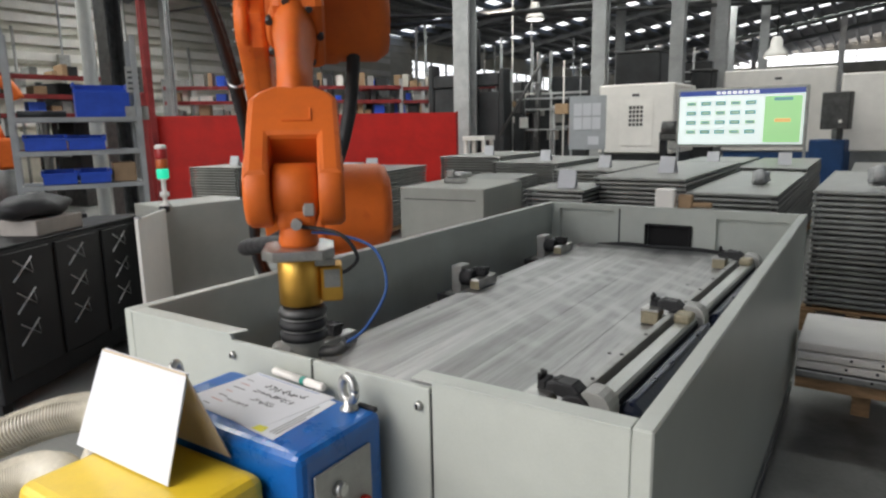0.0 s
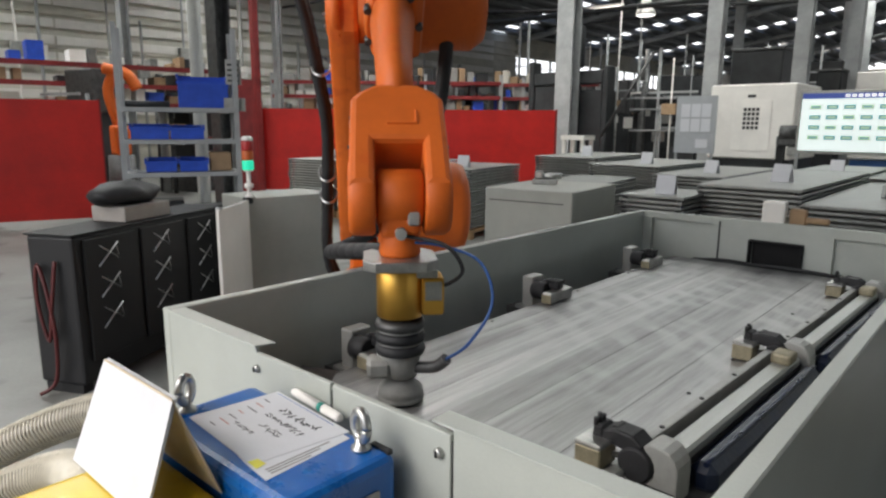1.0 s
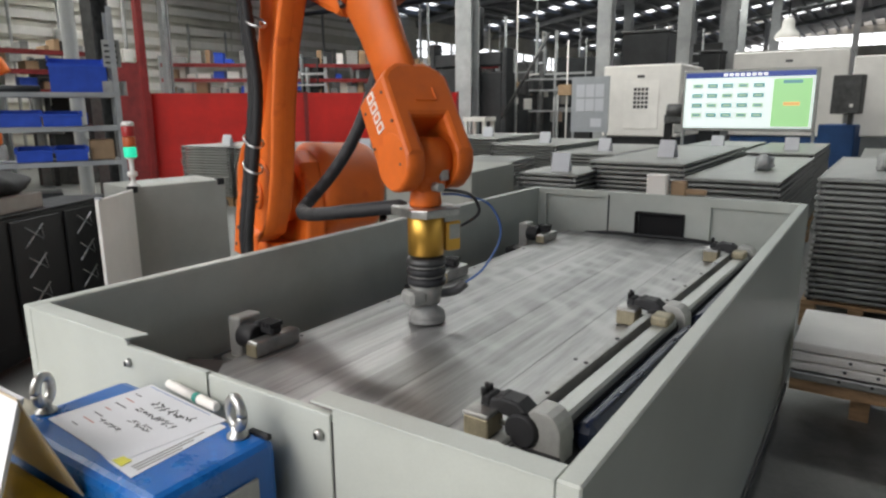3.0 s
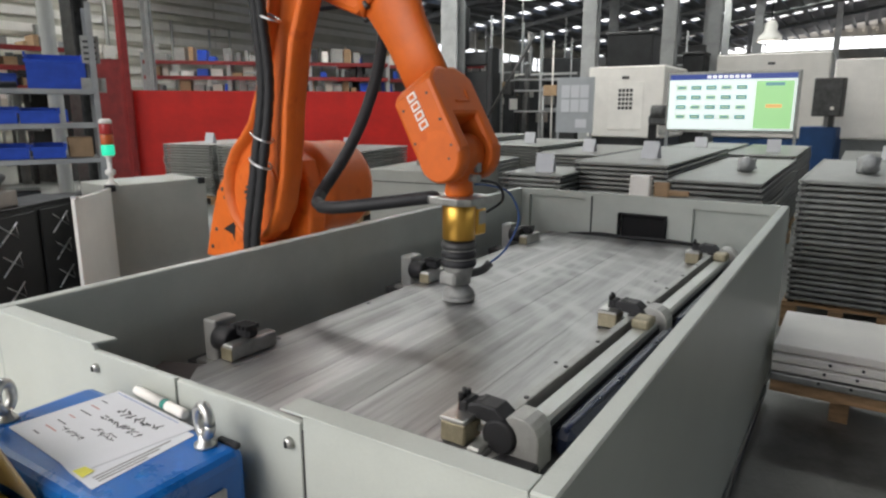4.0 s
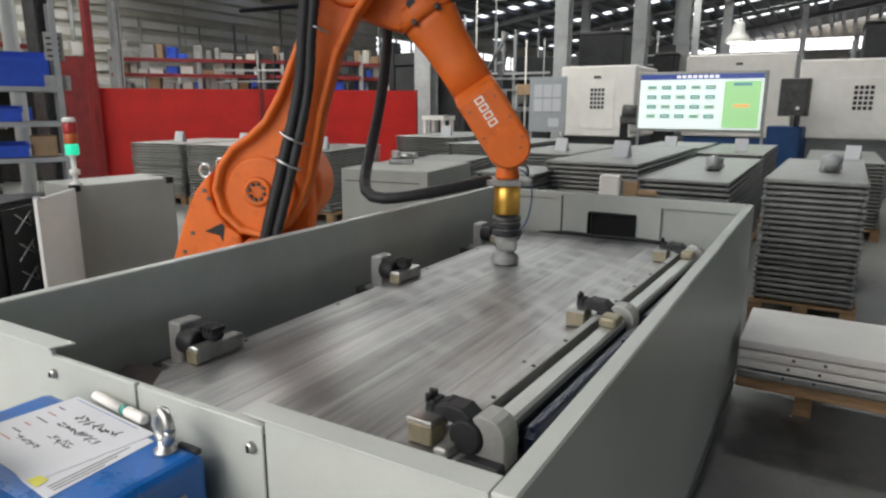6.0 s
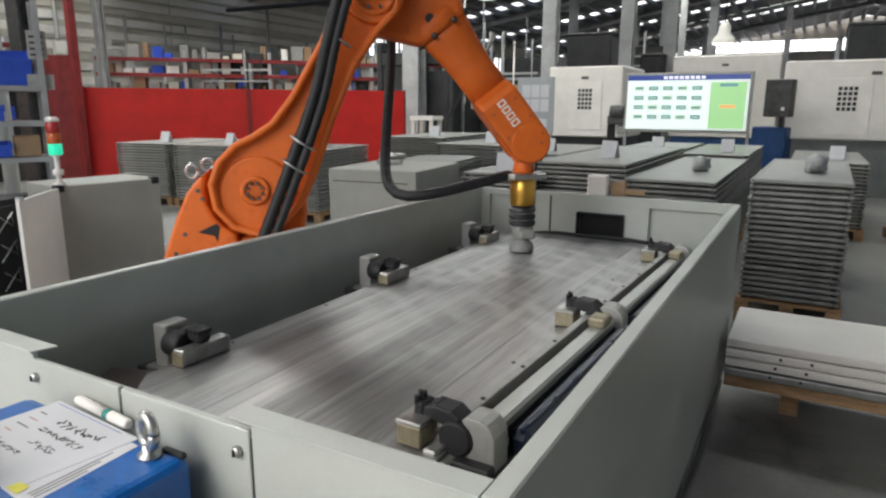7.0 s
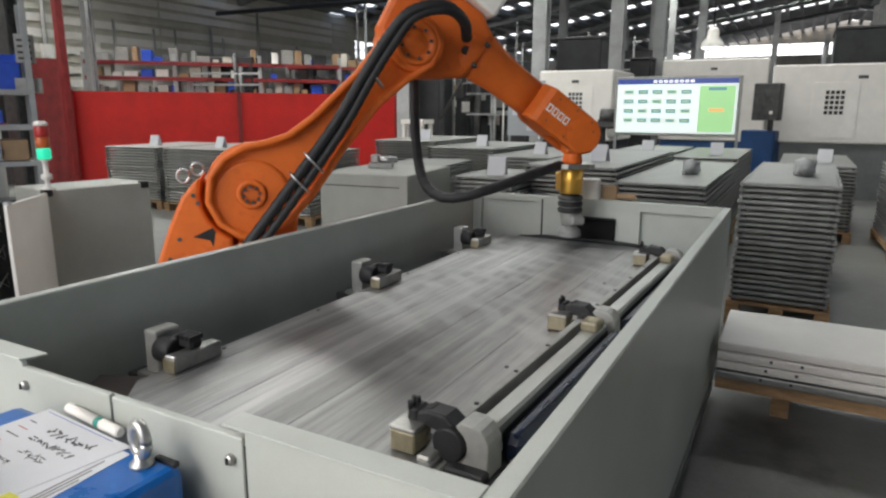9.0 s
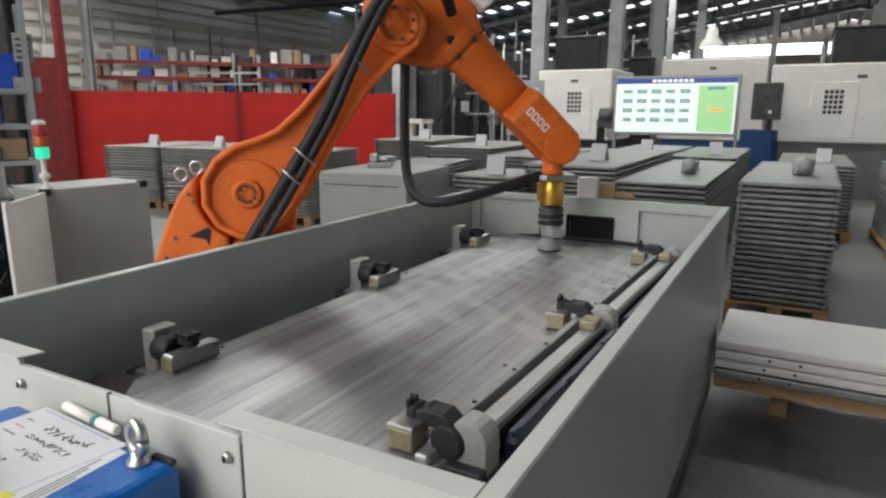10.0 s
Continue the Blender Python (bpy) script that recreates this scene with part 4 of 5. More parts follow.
# folded card
card = thing("folded_card", pose(0, 0, 0), "white card folded as a tent", "card")
for k in range(3):
    e = 0.004 * k
    bm = BM()
    slab(bm, [(0.535 - e, 0.0), (0.865 - e * 2, 0.0), (0.85 - e, 0.212), (0.55 - e, 0.212)], -0.0012, 0.0012, 0, pose(0, -0.447 + e * 1.4, 0.9935, 70))
    part("sheet", bm, WHITEPAPER, card)
# back sheet: the yellow reflection inside the card is put into its colour
bm = BM()
slab(bm, [(0.55, 0.0), (0.875, 0.0), (0.85, 0.215), (0.555, 0.215)], -0.0012, 0.0012, 0, pose(0, -0.3065, 0.9935, 109))
part("back_sheet", bm, mat("yellow_lit_card", (0.62, 0.52, 0.38), 0.7, 0, 0.05, 9, 0.1), card)

# note sheets and marker on the blue box
ns = thing("printed_sheet", pose(0, 0, 1.0402), "printed paper sheet under a handwritten note", "paper")
bm = BM()
slab(bm, [(0.63, -0.215), (0.655, -0.04), (0.955, -0.062), (0.968, -0.27), (0.885, -0.262)], 0, 0.0008)
part("sheet", bm, WHITEPAPER, ns)
for k in range(3):
    bm = boxes((0.934 + 0.009 * k, 0.938 + 0.009 * k, -0.25, -0.10 - 0.03 * k, 0.0008, 0.0012))
    part("print_bar", bm, mat("print_grey", (0.25, 0.24, 0.23), 0.7, 0, 0.2, 40, 0), ns)
nt = thing("handwritten_note", pose(0, 0, 1.0412), "white sheet with black handwritten strokes", "paper")
note_m = pose(0.78, -0.142, 0.0, 0, 0, -4)
bm = BM()
slab(bm, [(-0.152, -0.108), (0.13, -0.108), (0.147, 0.108), (-0.142, 0.108)], 0, 0.0009)
part("sheet", bm, WHITEPAPER, nt, "", note_m)
rnd = random.Random(4)
for row, (yy, x0, x1, hgt, th) in enumerate(((0.060, -0.04, 0.10, 0.024, 0.0036), (0.026, -0.04, 0.085, 0.018, 0.0026), (-0.008, 0.0, 0.06, 0.022, 0.002), (-0.045, -0.06, 0.02, 0.012, 0.0014))):
    x = x0
    while x < x1:
        for s in range(3):
            a = rnd.uniform(-60, 80)
            ln = hgt * rnd.uniform(0.4, 0.95)
            bm = boxes((-ln / 2, ln / 2, -th / 2, th / 2, 0.0009, 0.0013))
            part("ink_stroke", bm, INK, nt, "", note_m @ pose(x + rnd.uniform(-0.006, 0.006), yy + rnd.uniform(-0.3, 0.3) * hgt, 0, 0, 0, a))
        x += hgt * 0.85
for k in range(7):
    bm = boxes((-0.012, 0.012 + 0.01 * (k % 3), -0.0012, 0.0012, 0.0009, 0.0013))
    part("print_bar", bm, mat("print_red", (0.5, 0.2, 0.16), 0.7, 0, 0.2, 40, 0) if k % 2 else INK, nt, "", note_m @ pose(-0.11 + 0.004 * k, 0.06 - 0.024 * k, 0))
bm = boxes((-0.13, 0.10, -0.0008, 0.0008, 0.0009, 0.0012))
part("print_bar", bm, BLUE, nt, "", note_m @ pose(0, 0.1, 0))
bm = BM()
slab(bm, [(0.115, -0.108), (0.15, -0.108), (0.145, -0.085), (0.118, -0.088)], 0.001, 0.0014)
part("sticker", bm, mat("yellow_sticker", (0.75, 0.7, 0.08), 0.6, 0, 0.1, 30, 0), nt, "small yellow sticker", note_m)
pen = thing("marker_pen", pose(0.69, -0.012, 1.0515, 0, 0, -5.5), "white marker pen with a green band", "marker pen")
bm = BM()
lathe(bm, [(0.006, 0.0), (0.0095, 0.004), (0.0105, 0.01), (0.0105, 0.115)], (0, 0, 0), "x", 16)
part("barrel", bm, WHITE, pen)
bm = BM()
lathe(bm, [(0.0108, 0.115), (0.0108, 0.132)], (0, 0, 0), "x", 16)
part("band", bm, mat("green_band", (0.02, 0.25, 0.2), 0.4, 0, 0.1, 30, 0), pen, "dark green band")
bm = BM()
lathe(bm, [(0.0108, 0.132), (0.0105, 0.19), (0.008, 0.197)], (0, 0, 0), "x", 16)
part("cap", bm, WHITE, pen)


# ---- black cabinet with bag ----
BC = pose(-2.266, 0.503, 0, 0, 0, 117)   # local x along the broad face, y away from the walkway
bc = thing("tool_cabinet", BC, "black steel cabinet with reflection lines on its diamond-plate front", "cabinet")
bm = BM()
bx(bm, 0, 1.54, 0.0, 0.34, 0.06, 1.0, 0.02, 2)
part("body", bm, BLACKPAINT, bc)
bm = BM()
bx(bm, -0.01, 1.55, -0.01, 0.35, 1.0, 1.014, 0.004)
part("top_sheet", bm, BLACKPAINT, bc)
for x in (0.05, 1.49):
    bm = boxes((x - 0.04, x + 0.04, 0.03, 0.31, 0, 0.06))
    part("foot", bm, BLACKPAINT, bc)
for k in range(3):
    x0 = 0.06 + 0.50 * k
    bm = boxes((x0 + 0.01, x0 + 0.46, -0.018, -0.001, 0.2, 0.97), bev=0.006)
    dr = part("door", bm, BLACKPAINT, bc)
    # wire mesh reflections on the doors, modelled as thin bright zigzags
    for j in range(3):
        bm = BM()
        z = 0.92 - 0.2 * j
        cx = x0 + 0.2
        for s, (dx, dz) in enumerate(((0.085, 0.13), (-0.07, 0.1))):
            tube(bm, [(cx - dx + 0.01 * s, -0.021, z - dz), (cx + dx, -0.021, z)], 0.006 if s == 0 else 0.0035, 5)
        tube(bm, [(cx + 0.07, -0.021, z - 0.02), (cx + 0.085, -0.021, z - 0.09)], 0.002, 5)
        part("bare_metal_streak", bm, CHROME, dr, "bright zigzag line in place of a wire mesh reflection")
bm = BM()
tube(bm, [(-0.02, 0.12, 0.85), (-0.05, 0.14, 0.6), (-0.04, 0.20, 0.35), (-0.03, 0.27, 0.6), (-0.03, 0.25, 0.82), (-0.05, 0.18, 0.7), (-0.06, 0.13, 0.4), (-0.05, 0.17, 0.1), (-0.1, 0.25, 0.02)], 0.012, 8, 50)
solid("hanging_cable", bm, mat("cable_red", (0.10, 0.015, 0.015), 0.5, 0, 0.2, 9, 0.1), "dark red cable hung on the cabinet side", "cable", BC)
bm = BM()
bx(bm, 0.50, 0.96, 0.04, 0.31, 1.016, 1.12, 0.006)
solid("carton", bm, mat("grey_carton", (0.34, 0.31, 0.28), 0.8, 0, 0.1, 9, 0.1), "grey-brown flat carton on the cabinet", "carton", BC)
bm = BM()
bmesh.ops.create_icosphere(bm, subdivisions=3, radius=1, matrix=pose(0.68, 0.18, 1.195) @ Matrix.Diagonal((0.29, 0.16, 0.085, 1)))
for v in bm.verts:
    v.co += Vector((noise.noise(v.co * 9), noise.noise(v.co * 9 + Vector((5, 0, 0))), noise.noise(v.co * 8 + Vector((0, 5, 0))))) * 0.035
    v.co.z = max(v.co.z, 1.121)
for f in bm.faces:
    f.smooth = True
solid("black_bag", bm, BLACK, "crumpled black bag on a carton", "bag", BC)

# ---- grey cabinet with signal tower ----
C1 = pose(-2.57, 1.87, 0, 0, 0, 82)
c1b = thing("electric_cabinet", C1, "grey sheet-steel cabinet with its door open", "cabinet")
bm = boxes((0, 0.76, 0, 0.5, 0.05, 1.10), bev=0.006)
part("body", bm, CABGREY, c1b)
bm = boxes((0.03, 0.73, 0.03, 0.47, 0, 0.05))
part("plinth", bm, BLACK, c1b)
bm = BM()
bx(bm, 0, 0.60, -0.012, 0.012, 0.08, 1.09, 0.004)
dr = part("door", bm, WHITE, c1b, "pale open door", pose(0.0, -0.014, 0, 0, 0, -133))
bm = boxes((0.55, 0.585, -0.02, 0.02, 1.085, 1.105), bev=0.004)
part("latch", bm, CHROME, dr)
for x in (0.02, 0.72):
    bm = boxes((x - 0.03, x + 0.03, -0.012, 0.05, 1.06, 1.11), bev=0.006)
    part("corner_cap", bm, BLACK, c1b)
st = thing("signal_tower", pose(-2.60, 1.915, 1.101), "stacked signal light with green lamp lit", "signal light")
bm = BM()
lathe(bm, [(0.045, 0.0), (0.045, 0.012), (0.018, 0.03), (0.016, 0.07), (0.035, 0.08), (0.035, 0.11), (0.016, 0.12), (0.018, 0.2), (0.04, 0.215)], seg=20)
part("stem", bm, WHITE, st)
for k, (nm, mm) in enumerate((("green_lens", glow("green_lamp", (0.02, 0.55, 0.32), 1.1)), ("amber_lens", mat("amber_lens", (0.55, 0.12, 0.03), 0.3, 0, 0.05, 9, 0)), ("red_lens", mat("red_lens", (0.42, 0.03, 0.03), 0.3, 0, 0.05, 9, 0)))):
    bm = BM()
    z = 0.218 + 0.075 * k
    lathe(bm, [(0.042, z), (0.044, z + 0.006), (0.044, z + 0.066), (0.042, z + 0.072)], seg=20)
    part(nm, bm, mm, st)
bm = BM()
lathe(bm, [(0.044, 0.442), (0.044, 0.46), (0.03, 0.475)], seg=20)
part("cap", bm, WHITE, st)

# ---- second grey cabinet past the trough ----
c2b = thing("machine_cabinet", pose(-1.88, 3.98, 0, 0, 0, 8), "pale grey low machine cabinet with a seam line", "cabinet")
bm = boxes((0, 0.88, 0, 1.1, 0.04, 1.10), bev=0.008)
part("body", bm, CABGREY, c2b)
bm = boxes((0.05, 0.80, -0.004, 0.0, 0.985, 0.993))
part("seam", bm, BLACK, c2b)
bm = boxes((0.04, 0.84, 0.04, 1.06, 0, 0.04))
part("plinth", bm, BLACK, c2b)
gd = thing("bench_vise", pose(-1.65, 4.65, 1.101, 0, 0, 28), "small grey bench vise on the cabinet", "vise")
bm = BM()
bx(bm, -0.12, 0.12, -0.08, 0.08, 0, 0.05, 0.008)
part("base", bm, CASTGREY, gd)
bm = BM()
bx(bm, -0.10, -0.02, -0.05, 0.05, 0.05, 0.13, 0.012)
cyl(bm, 0.03, -0.05, 0.16, (0, 0, 0.08), "x", 14)
part("jaw", bm, STEEL, gd)


# ---- shelf rack with blue bins ----
SR = pose(-5.0, 1.96, 0, 0, 0, 64)
sr = thing("shelf_rack", SR, "grey steel shelf rack with wire levels", "shelf")
for x in (0, 1.13):
    for y in (0, 0.5):
        bm = boxes((x - 0.025, x + 0.025, y - 0.025, y + 0.025, 0, 2.65))
        part("post", bm, FRAME, sr)
for z in (0.55, 1.16, 1.50, 1.83):
    bm = boxes((0, 1.13, -0.03, -0.005, z - 0.045, z), (0, 1.13, 0.505, 0.53, z - 0.045, z), (0.0, 1.13, -0.005, 0.505, z - 0.02, z - 0.005))
    part("shelf", bm, FRAME, sr)
for x in (0, 1.13):
    bm = BM()
    tube(bm, [(x, 0.0, 1.2), (x, 0.5, 1.8)], 0.012, 6)
    part("brace", bm, FRAME, sr)


def bin_at(x, y, z, w, d, h, m):
    b = thing("storage_bin", m @ pose(x, y, z), "open blue plastic storage bin on the rack", "bin", "blue bins")
    bm = boxes((0, w, 0, d, 0, 0.012), (0, w, 0, 0.012, 0.012, h * 0.8), (0, w, d - 0.012, d, 0.012, h), (0, 0.012, 0.012, d - 0.012, 0.012, h), (w - 0.012, w, 0.012, d - 0.012, 0.012, h))
    part("shell", bm, BINBLUE, b)
    bm = boxes((-0.012, w + 0.012, -0.012, 0.0, h * 0.8 - 0.03, h * 0.8), (-0.012, 0.0, 0, d, h - 0.03, h), (w, w + 0.012, 0, d, h - 0.03, h))
    part("lip", bm, BINBLUE, b)
    return b


bin_at(0.56, 0.06, 1.833, 0.50, 0.38, 0.34, SR)
bin_at(0.08, 0.05, 1.503, 0.36, 0.38, 0.16, SR)
bin_at(0.46, 0.05, 1.503, 0.33, 0.38, 0.15, SR)
bin_at(0.20, 0.05, 1.163, 0.30, 0.38, 0.14, SR)
bin_at(0.53, 0.05, 1.163, 0.28, 0.38, 0.14, SR)
bm = BM()
bx(bm, 0.84, 1.06, 0.1, 0.4, 1.163, 1.36, 0.006)
solid("carton", bm, CARD, "brown carton on the rack", "carton", SR)
bm = BM()
bx(bm, 0.1, 0.55, 0.08, 0.44, 0.553, 0.85, 0.01)
bx(bm, 0.65, 1.05, 0.1, 0.42, 0.553, 0.78, 0.01)
solid("tool_case", bm, DARK, "dark tool cases on the low shelf", "tool case", SR)
for x, y, z, n in ((0.05, 0.25, 1.834, 5),):
    for k in range(n):
        bm = BM()
        cyl(bm, 0.03, 0.0, 0.42, (0, 0, 0.031), "x", 10)
        solid("tube_tool", bm, DARK, "dark round tool bar on the shelf", "bar", SR @ pose(x, 0.06 + 0.07 * k, z))
bm = BM()
lathe(bm, [(0.085, 0), (0.08, 0.02), (0.08, 7.9)], seg=20)
solid("downpipe", bm, mat("pipe_paint", (0.45, 0.45, 0.42), 0.4, 0, 0.1, 2, 0.05), "pale grey round pipe up to the roof", "pipe", pose(-6.0, 3.35, 0))
sg = thing("sign_board", pose(-4.57, 3.0, 0, 0, 0, 58), "white notice plates on a post", "sign")
part("post", boxes((-0.02, 0.02, -0.02, 0.02, 0, 2.6)), FRAME, sg)
part("plate", boxes((-0.08, 0.08, -0.03, -0.02, 2.08, 2.34)), CASTGREY, sg)
part("plate", boxes((-0.11, 0.11, -0.03, -0.02, 1.80, 1.94)), CASTGREY, sg)
for k in range(4):
    part("print_bar", boxes((-0.06, 0.05, -0.033, -0.0305, 2.11 + 0.055 * k, 2.13 + 0.055 * k)), INK, sg)


# ---- red welding screens ----
def screen_panel(p, q, top, mm=None):
    a = math.degrees(math.atan2(q[1] - p[1], q[0] - p[0]))
    ln = math.hypot(q[1] - p[1], q[0] - p[0])
    s = thing("welding_screen", pose(p[0], p[1], 0, 0, 0, a), "red welding screen sheet on a low frame", "screen", "red screens")
    bm = BM()
    n = 24
    vs = []
    for i in range(n + 1):
        x = ln * i / n
        off = 0.006 * math.sin(i * 0.45)
        vs.append([bm.verts.new((x, off + d, z)) for d in (-0.006, 0.006) for z in (0.12, top)])
    for u, v in zip(vs, vs[1:]):
        for f in ((u[0], v[0], v[1], u[1]), (u[2], u[3], v[3], v[2]), (u[1], v[1], v[3], u[3]), (u[0], u[2], v[2], v[0])):
            bm.faces.new(f)
    bm.faces.new(vs[0])
    bm.faces.new(vs[-1])
    part("sheet", bm, mm or RED, s)
    for x in (0.0, ln):
        part("post", boxes((x - 0.025, x + 0.025, -0.05, -0.012, 0, top + 0.02)), DARKRED, s)
        part("foot", boxes((x - 0.03, x + 0.03, -0.3, 0.3, 0, 0.03)), DARKRED, s)
    return s


screen_panel((-9.45, 3.45), (-10.75, -0.1), 2.02)
screen_panel((-11.62, 7.89), (-9.2, 10.2), 2.02)
screen_panel((-9.17, 10.23), (-6.6, 12.65), 2.02)
screen_panel((-11.85, 7.2), (-11.5, 7.6), 2.65, mm=DARKRED)
bm = boxes((-0.075, 0.075, -0.075, 0.075, 0, 7.0), bev=0.01)
solid("red_column", bm, DARKRED, "tall dark red steel column", "column", pose(-11.43, 7.65, 0), kind="structure")


# ---- stacks of panels on pallets ----
def pallet(parent_m, x0, x1, y0, y1, h=0.14):
    p = thing("pallet", parent_m, "rough wooden pallet under a stack", "pallet", "pallets")
    n = max(3, int((y1 - y0) / 0.16))
    w = (y1 - y0) / n
    for k in range(n):
        part("deck_board", boxes((x0, x1, y0 + w * k + 0.015, y0 + w * (k + 1) - 0.015, h - 0.022, h)), WOOD, p)
    for k in range(3):
        xx = x0 + (x1 - x0) * k / 2
        xa, xb = min(max(xx - 0.05, x0), x1 - 0.1), min(max(xx + 0.05, x0 + 0.1), x1)
        part("stringer", boxes((xa, xb, y0, y1, h - 0.05, h - 0.0225)), WOOD, p)
        for yy in (y0 + 0.07, (y0 + y1) / 2, y1 - 0.07):
            part("block", boxes((xa, xb, yy - 0.06, yy + 0.06, 0.0, h - 0.0505)), WOOD, p)
    return p


PANEL_MESH = {}


def panel_mesh(w, ln):
    key = (round(w, 2), round(ln, 2))
    if key not in PANEL_MESH:
        bm = BM()
        bx(bm, 0.012, w - 0.012, 0.012, ln - 0.012, 0.004, 0.030, 0)
        for a in ((0, 0.03, 0, ln), (w - 0.03, w, 0, ln)):
            bx(bm, *a, 0.006, 0.034, 0.006)
        for a in ((0.03, w - 0.03, 0, 0.03), (0.03, w - 0.03, ln - 0.03, ln)):
            bx(bm, *a, 0.006, 0.034, 0.008)
        PANEL_MESH[key] = mesh_of("panel", bm, STACKALU)
    return PANEL_MESH[key]


def foot_mesh():
    if "foot" not in PANEL_MESH:
        bm = BM()
        bx(bm, -0.02, 0.02, -0.02, 0.02, 0, 0.014)
        PANEL_MESH["foot"] = mesh_of("spacer", bm, BLACK)
    return PANEL_MESH["foot"]


rs = random.Random(7)


def stack(x, y, w, ln, top, rz=0.0, pitch=0.047, card=True, z0=0.14):
    m = pose(x, y, 0, 0, 0, rz)
    pallet(m, -0.02, w + 0.02, -0.03, ln + 0.03, z0)
    s = thing("panel_stack", m, "neat stack of grey aluminium panels on a pallet", "panel stack", "panel stacks")
    n = int((top - z0) / pitch)
    me = panel_mesh(w, ln)
    for k in range(n):
        dx, dy = rs.uniform(-0.008, 0.008), rs.uniform(-0.012, 0.012)
        pn = part("panel", me, STACKALU, s, "", pose(dx, dy, z0 + 0.012 + k * pitch))
        for fx in (0.04, w - 0.04):
            part("spacer", foot_mesh(), BLACK, pn, "", pose(fx, 0.025, -0.012))
    if card == "film":
        zt = z0 + 0.012 + (n - 1) * pitch + 0.033
        bm = BM()
        bmesh.ops.create_icosphere(bm, subdivisions=3, radius=1, matrix=pose(0, 0, 0.075) @ Matrix.Diagonal((0.09, 0.15, 0.09, 1)))
        for v in bm.verts:
            v.co += Vector((noise.noise(v.co * 9), noise.noise(v.co * 9 + Vector((5, 0, 0))), noise.noise(v.co * 9 + Vector((0, 5, 0))))) * 0.05
            v.co.z = max(v.co.z, 0.0)
        for f in bm.faces:
            f.smooth = True
        solid("plastic_film", bm, mat("cloudy_film", (0.40, 0.41, 0.41), 0.3, 0, 0.2, 14, 0.3, 60), "crumpled cloudy plastic film on a stack", "plastic film", m @ pose(w * 0.62, ln * 0.38, zt), "plastic films")
    elif card:
        zt = z0 + 0.012 + (n - 1) * pitch + 0.035
        c = thing("paper_tent", m @ pose(w * 0.6, ln * 0.25, zt, 0, 0, rs.uniform(-15, 15)), "small folded white paper label on a stack", "paper label", "paper labels")
        bm = BM()
        slab(bm, [(-0.09, 0), (0.09, 0), (0.09, 0.19), (-0.09, 0.19)], -0.001, 0.001, 0, pose(0, -0.06, 0, 72))
        slab(bm, [(-0.09, 0), (0.09, 0), (0.09, 0.19), (-0.09, 0.19)], -0.001, 0.001, 0, pose(0, 0.06, 0, 108))
        part("sheet", bm, WHITEPAPER, c)
    return s


stack(1.60, 4.72, 0.68, 2.4, 1.15, -1.0, pitch=0.0445, card="film", z0=0.2)
stack(0.53, 5.25, 0.78, 3.1, 1.07, 0, card="film")
stack(-0.50, 5.56, 0.95, 3.2, 1.13, 0)
stack(-1.02, 5.0, 0.62, 0.9, 1.06, 2)
stack(3.05, 6.6, 0.8, 3.0, 1.05, 2)
stack(0.35, 9.1, 0.9, 2.8, 1.06, 0)
stack(-0.75, 9.3, 1.0, 2.8, 1.06, 0)
stack(-1.95, 7.8, 0.95, 2.6, 1.05, 0)
stack(-3.4, 8.6, 1.2, 2.4, 1.12, 0)
stack(-4.9, 9.3, 1.25, 2.4, 1.14, 5)
stack(-5.0, 6.3, 0.9, 1.8, 1.05, 12)
stack(-8.45, 6.35, 1.1, 1.9, 1.06, 10)
stack(-7.2, 6.5, 1.35, 1.9, 1.06, 10)
stack(-3.0, 6.4, 0.9, 1.6, 0.98, 8, card=False)
stack(1.75, 9.0, 0.9, 2.6, 1.0, 0)

# ---- white boards on a pallet by the trough ----
wp = thing("pallet", pose(1.70, 2.84, 0), "light wooden pallet under white boards", "pallet", "pallets")
part("bearer", boxes((0, 1.9, 0.02, 0.12, 0.20, 0.27)), WOOD, wp)
part("bearer", boxes((0, 1.9, 0.52, 0.62, 0.20, 0.27)), WOOD, wp)
for x in (0.28, 1.0, 1.65):
    for y in (0.25, 0.5):
        part("leg", boxes((x, x + 0.09, y, y + 0.09, 0.0, 0.20)), WOOD, wp)
    part("cross_board", boxes((x - 0.02, x + 0.11, 0.125, 0.515, 0.205, 0.265)), WOOD, wp)
wb2 = thing("white_boards", pose(1.70, 2.82, 0), "pile of long white coated metal boards", "metal boards")
for k in range(4):
    z = 0.272 + 0.052 * k
    bm = BM()
    bx(bm, 0, 2.0, 0.006 * (k % 2), 0.66, z, z + 0.044, 0.008, 2)
    part("board", bm, WHITE if k else STACKALU, wb2)
for x in (0.22, 0.36, 0.9, 1.05):
    for k in range(3):
        bm = BM()
        cyl(bm, 0.008, -0.003, 0.001, (x + 0.02 * k, 0.0, 0.30 + 0.052 * k), "y", 10)
        part("hole", bm, BLACK, wb2)

# ---- display board and machines along the far side ----
db = thing("display_board", pose(0, 13, 0), "large lit display board with a blue heading", "display board")
part("frame", boxes((-1.47, 0.90, 0.0, 0.10, 1.18, 2.34), bev=0.01), CASTGREY, db)
scr = part("screen", boxes((-1.42, 0.84, -0.012, -0.002, 1.24, 2.29)), glow("screen_white", (0.82, 0.92, 0.90), 0.62), db)
part("heading", boxes((-1.42, 0.84, -0.016, -0.0125, 2.19, 2.29)), glow("screen_blue", (0.03, 0.06, 0.28), 0.5), scr)
part("side_field", boxes((0.16, 0.80, -0.016, -0.0125, 1.27, 2.15)), glow("screen_green", (0.36, 0.68, 0.30), 0.6), scr)
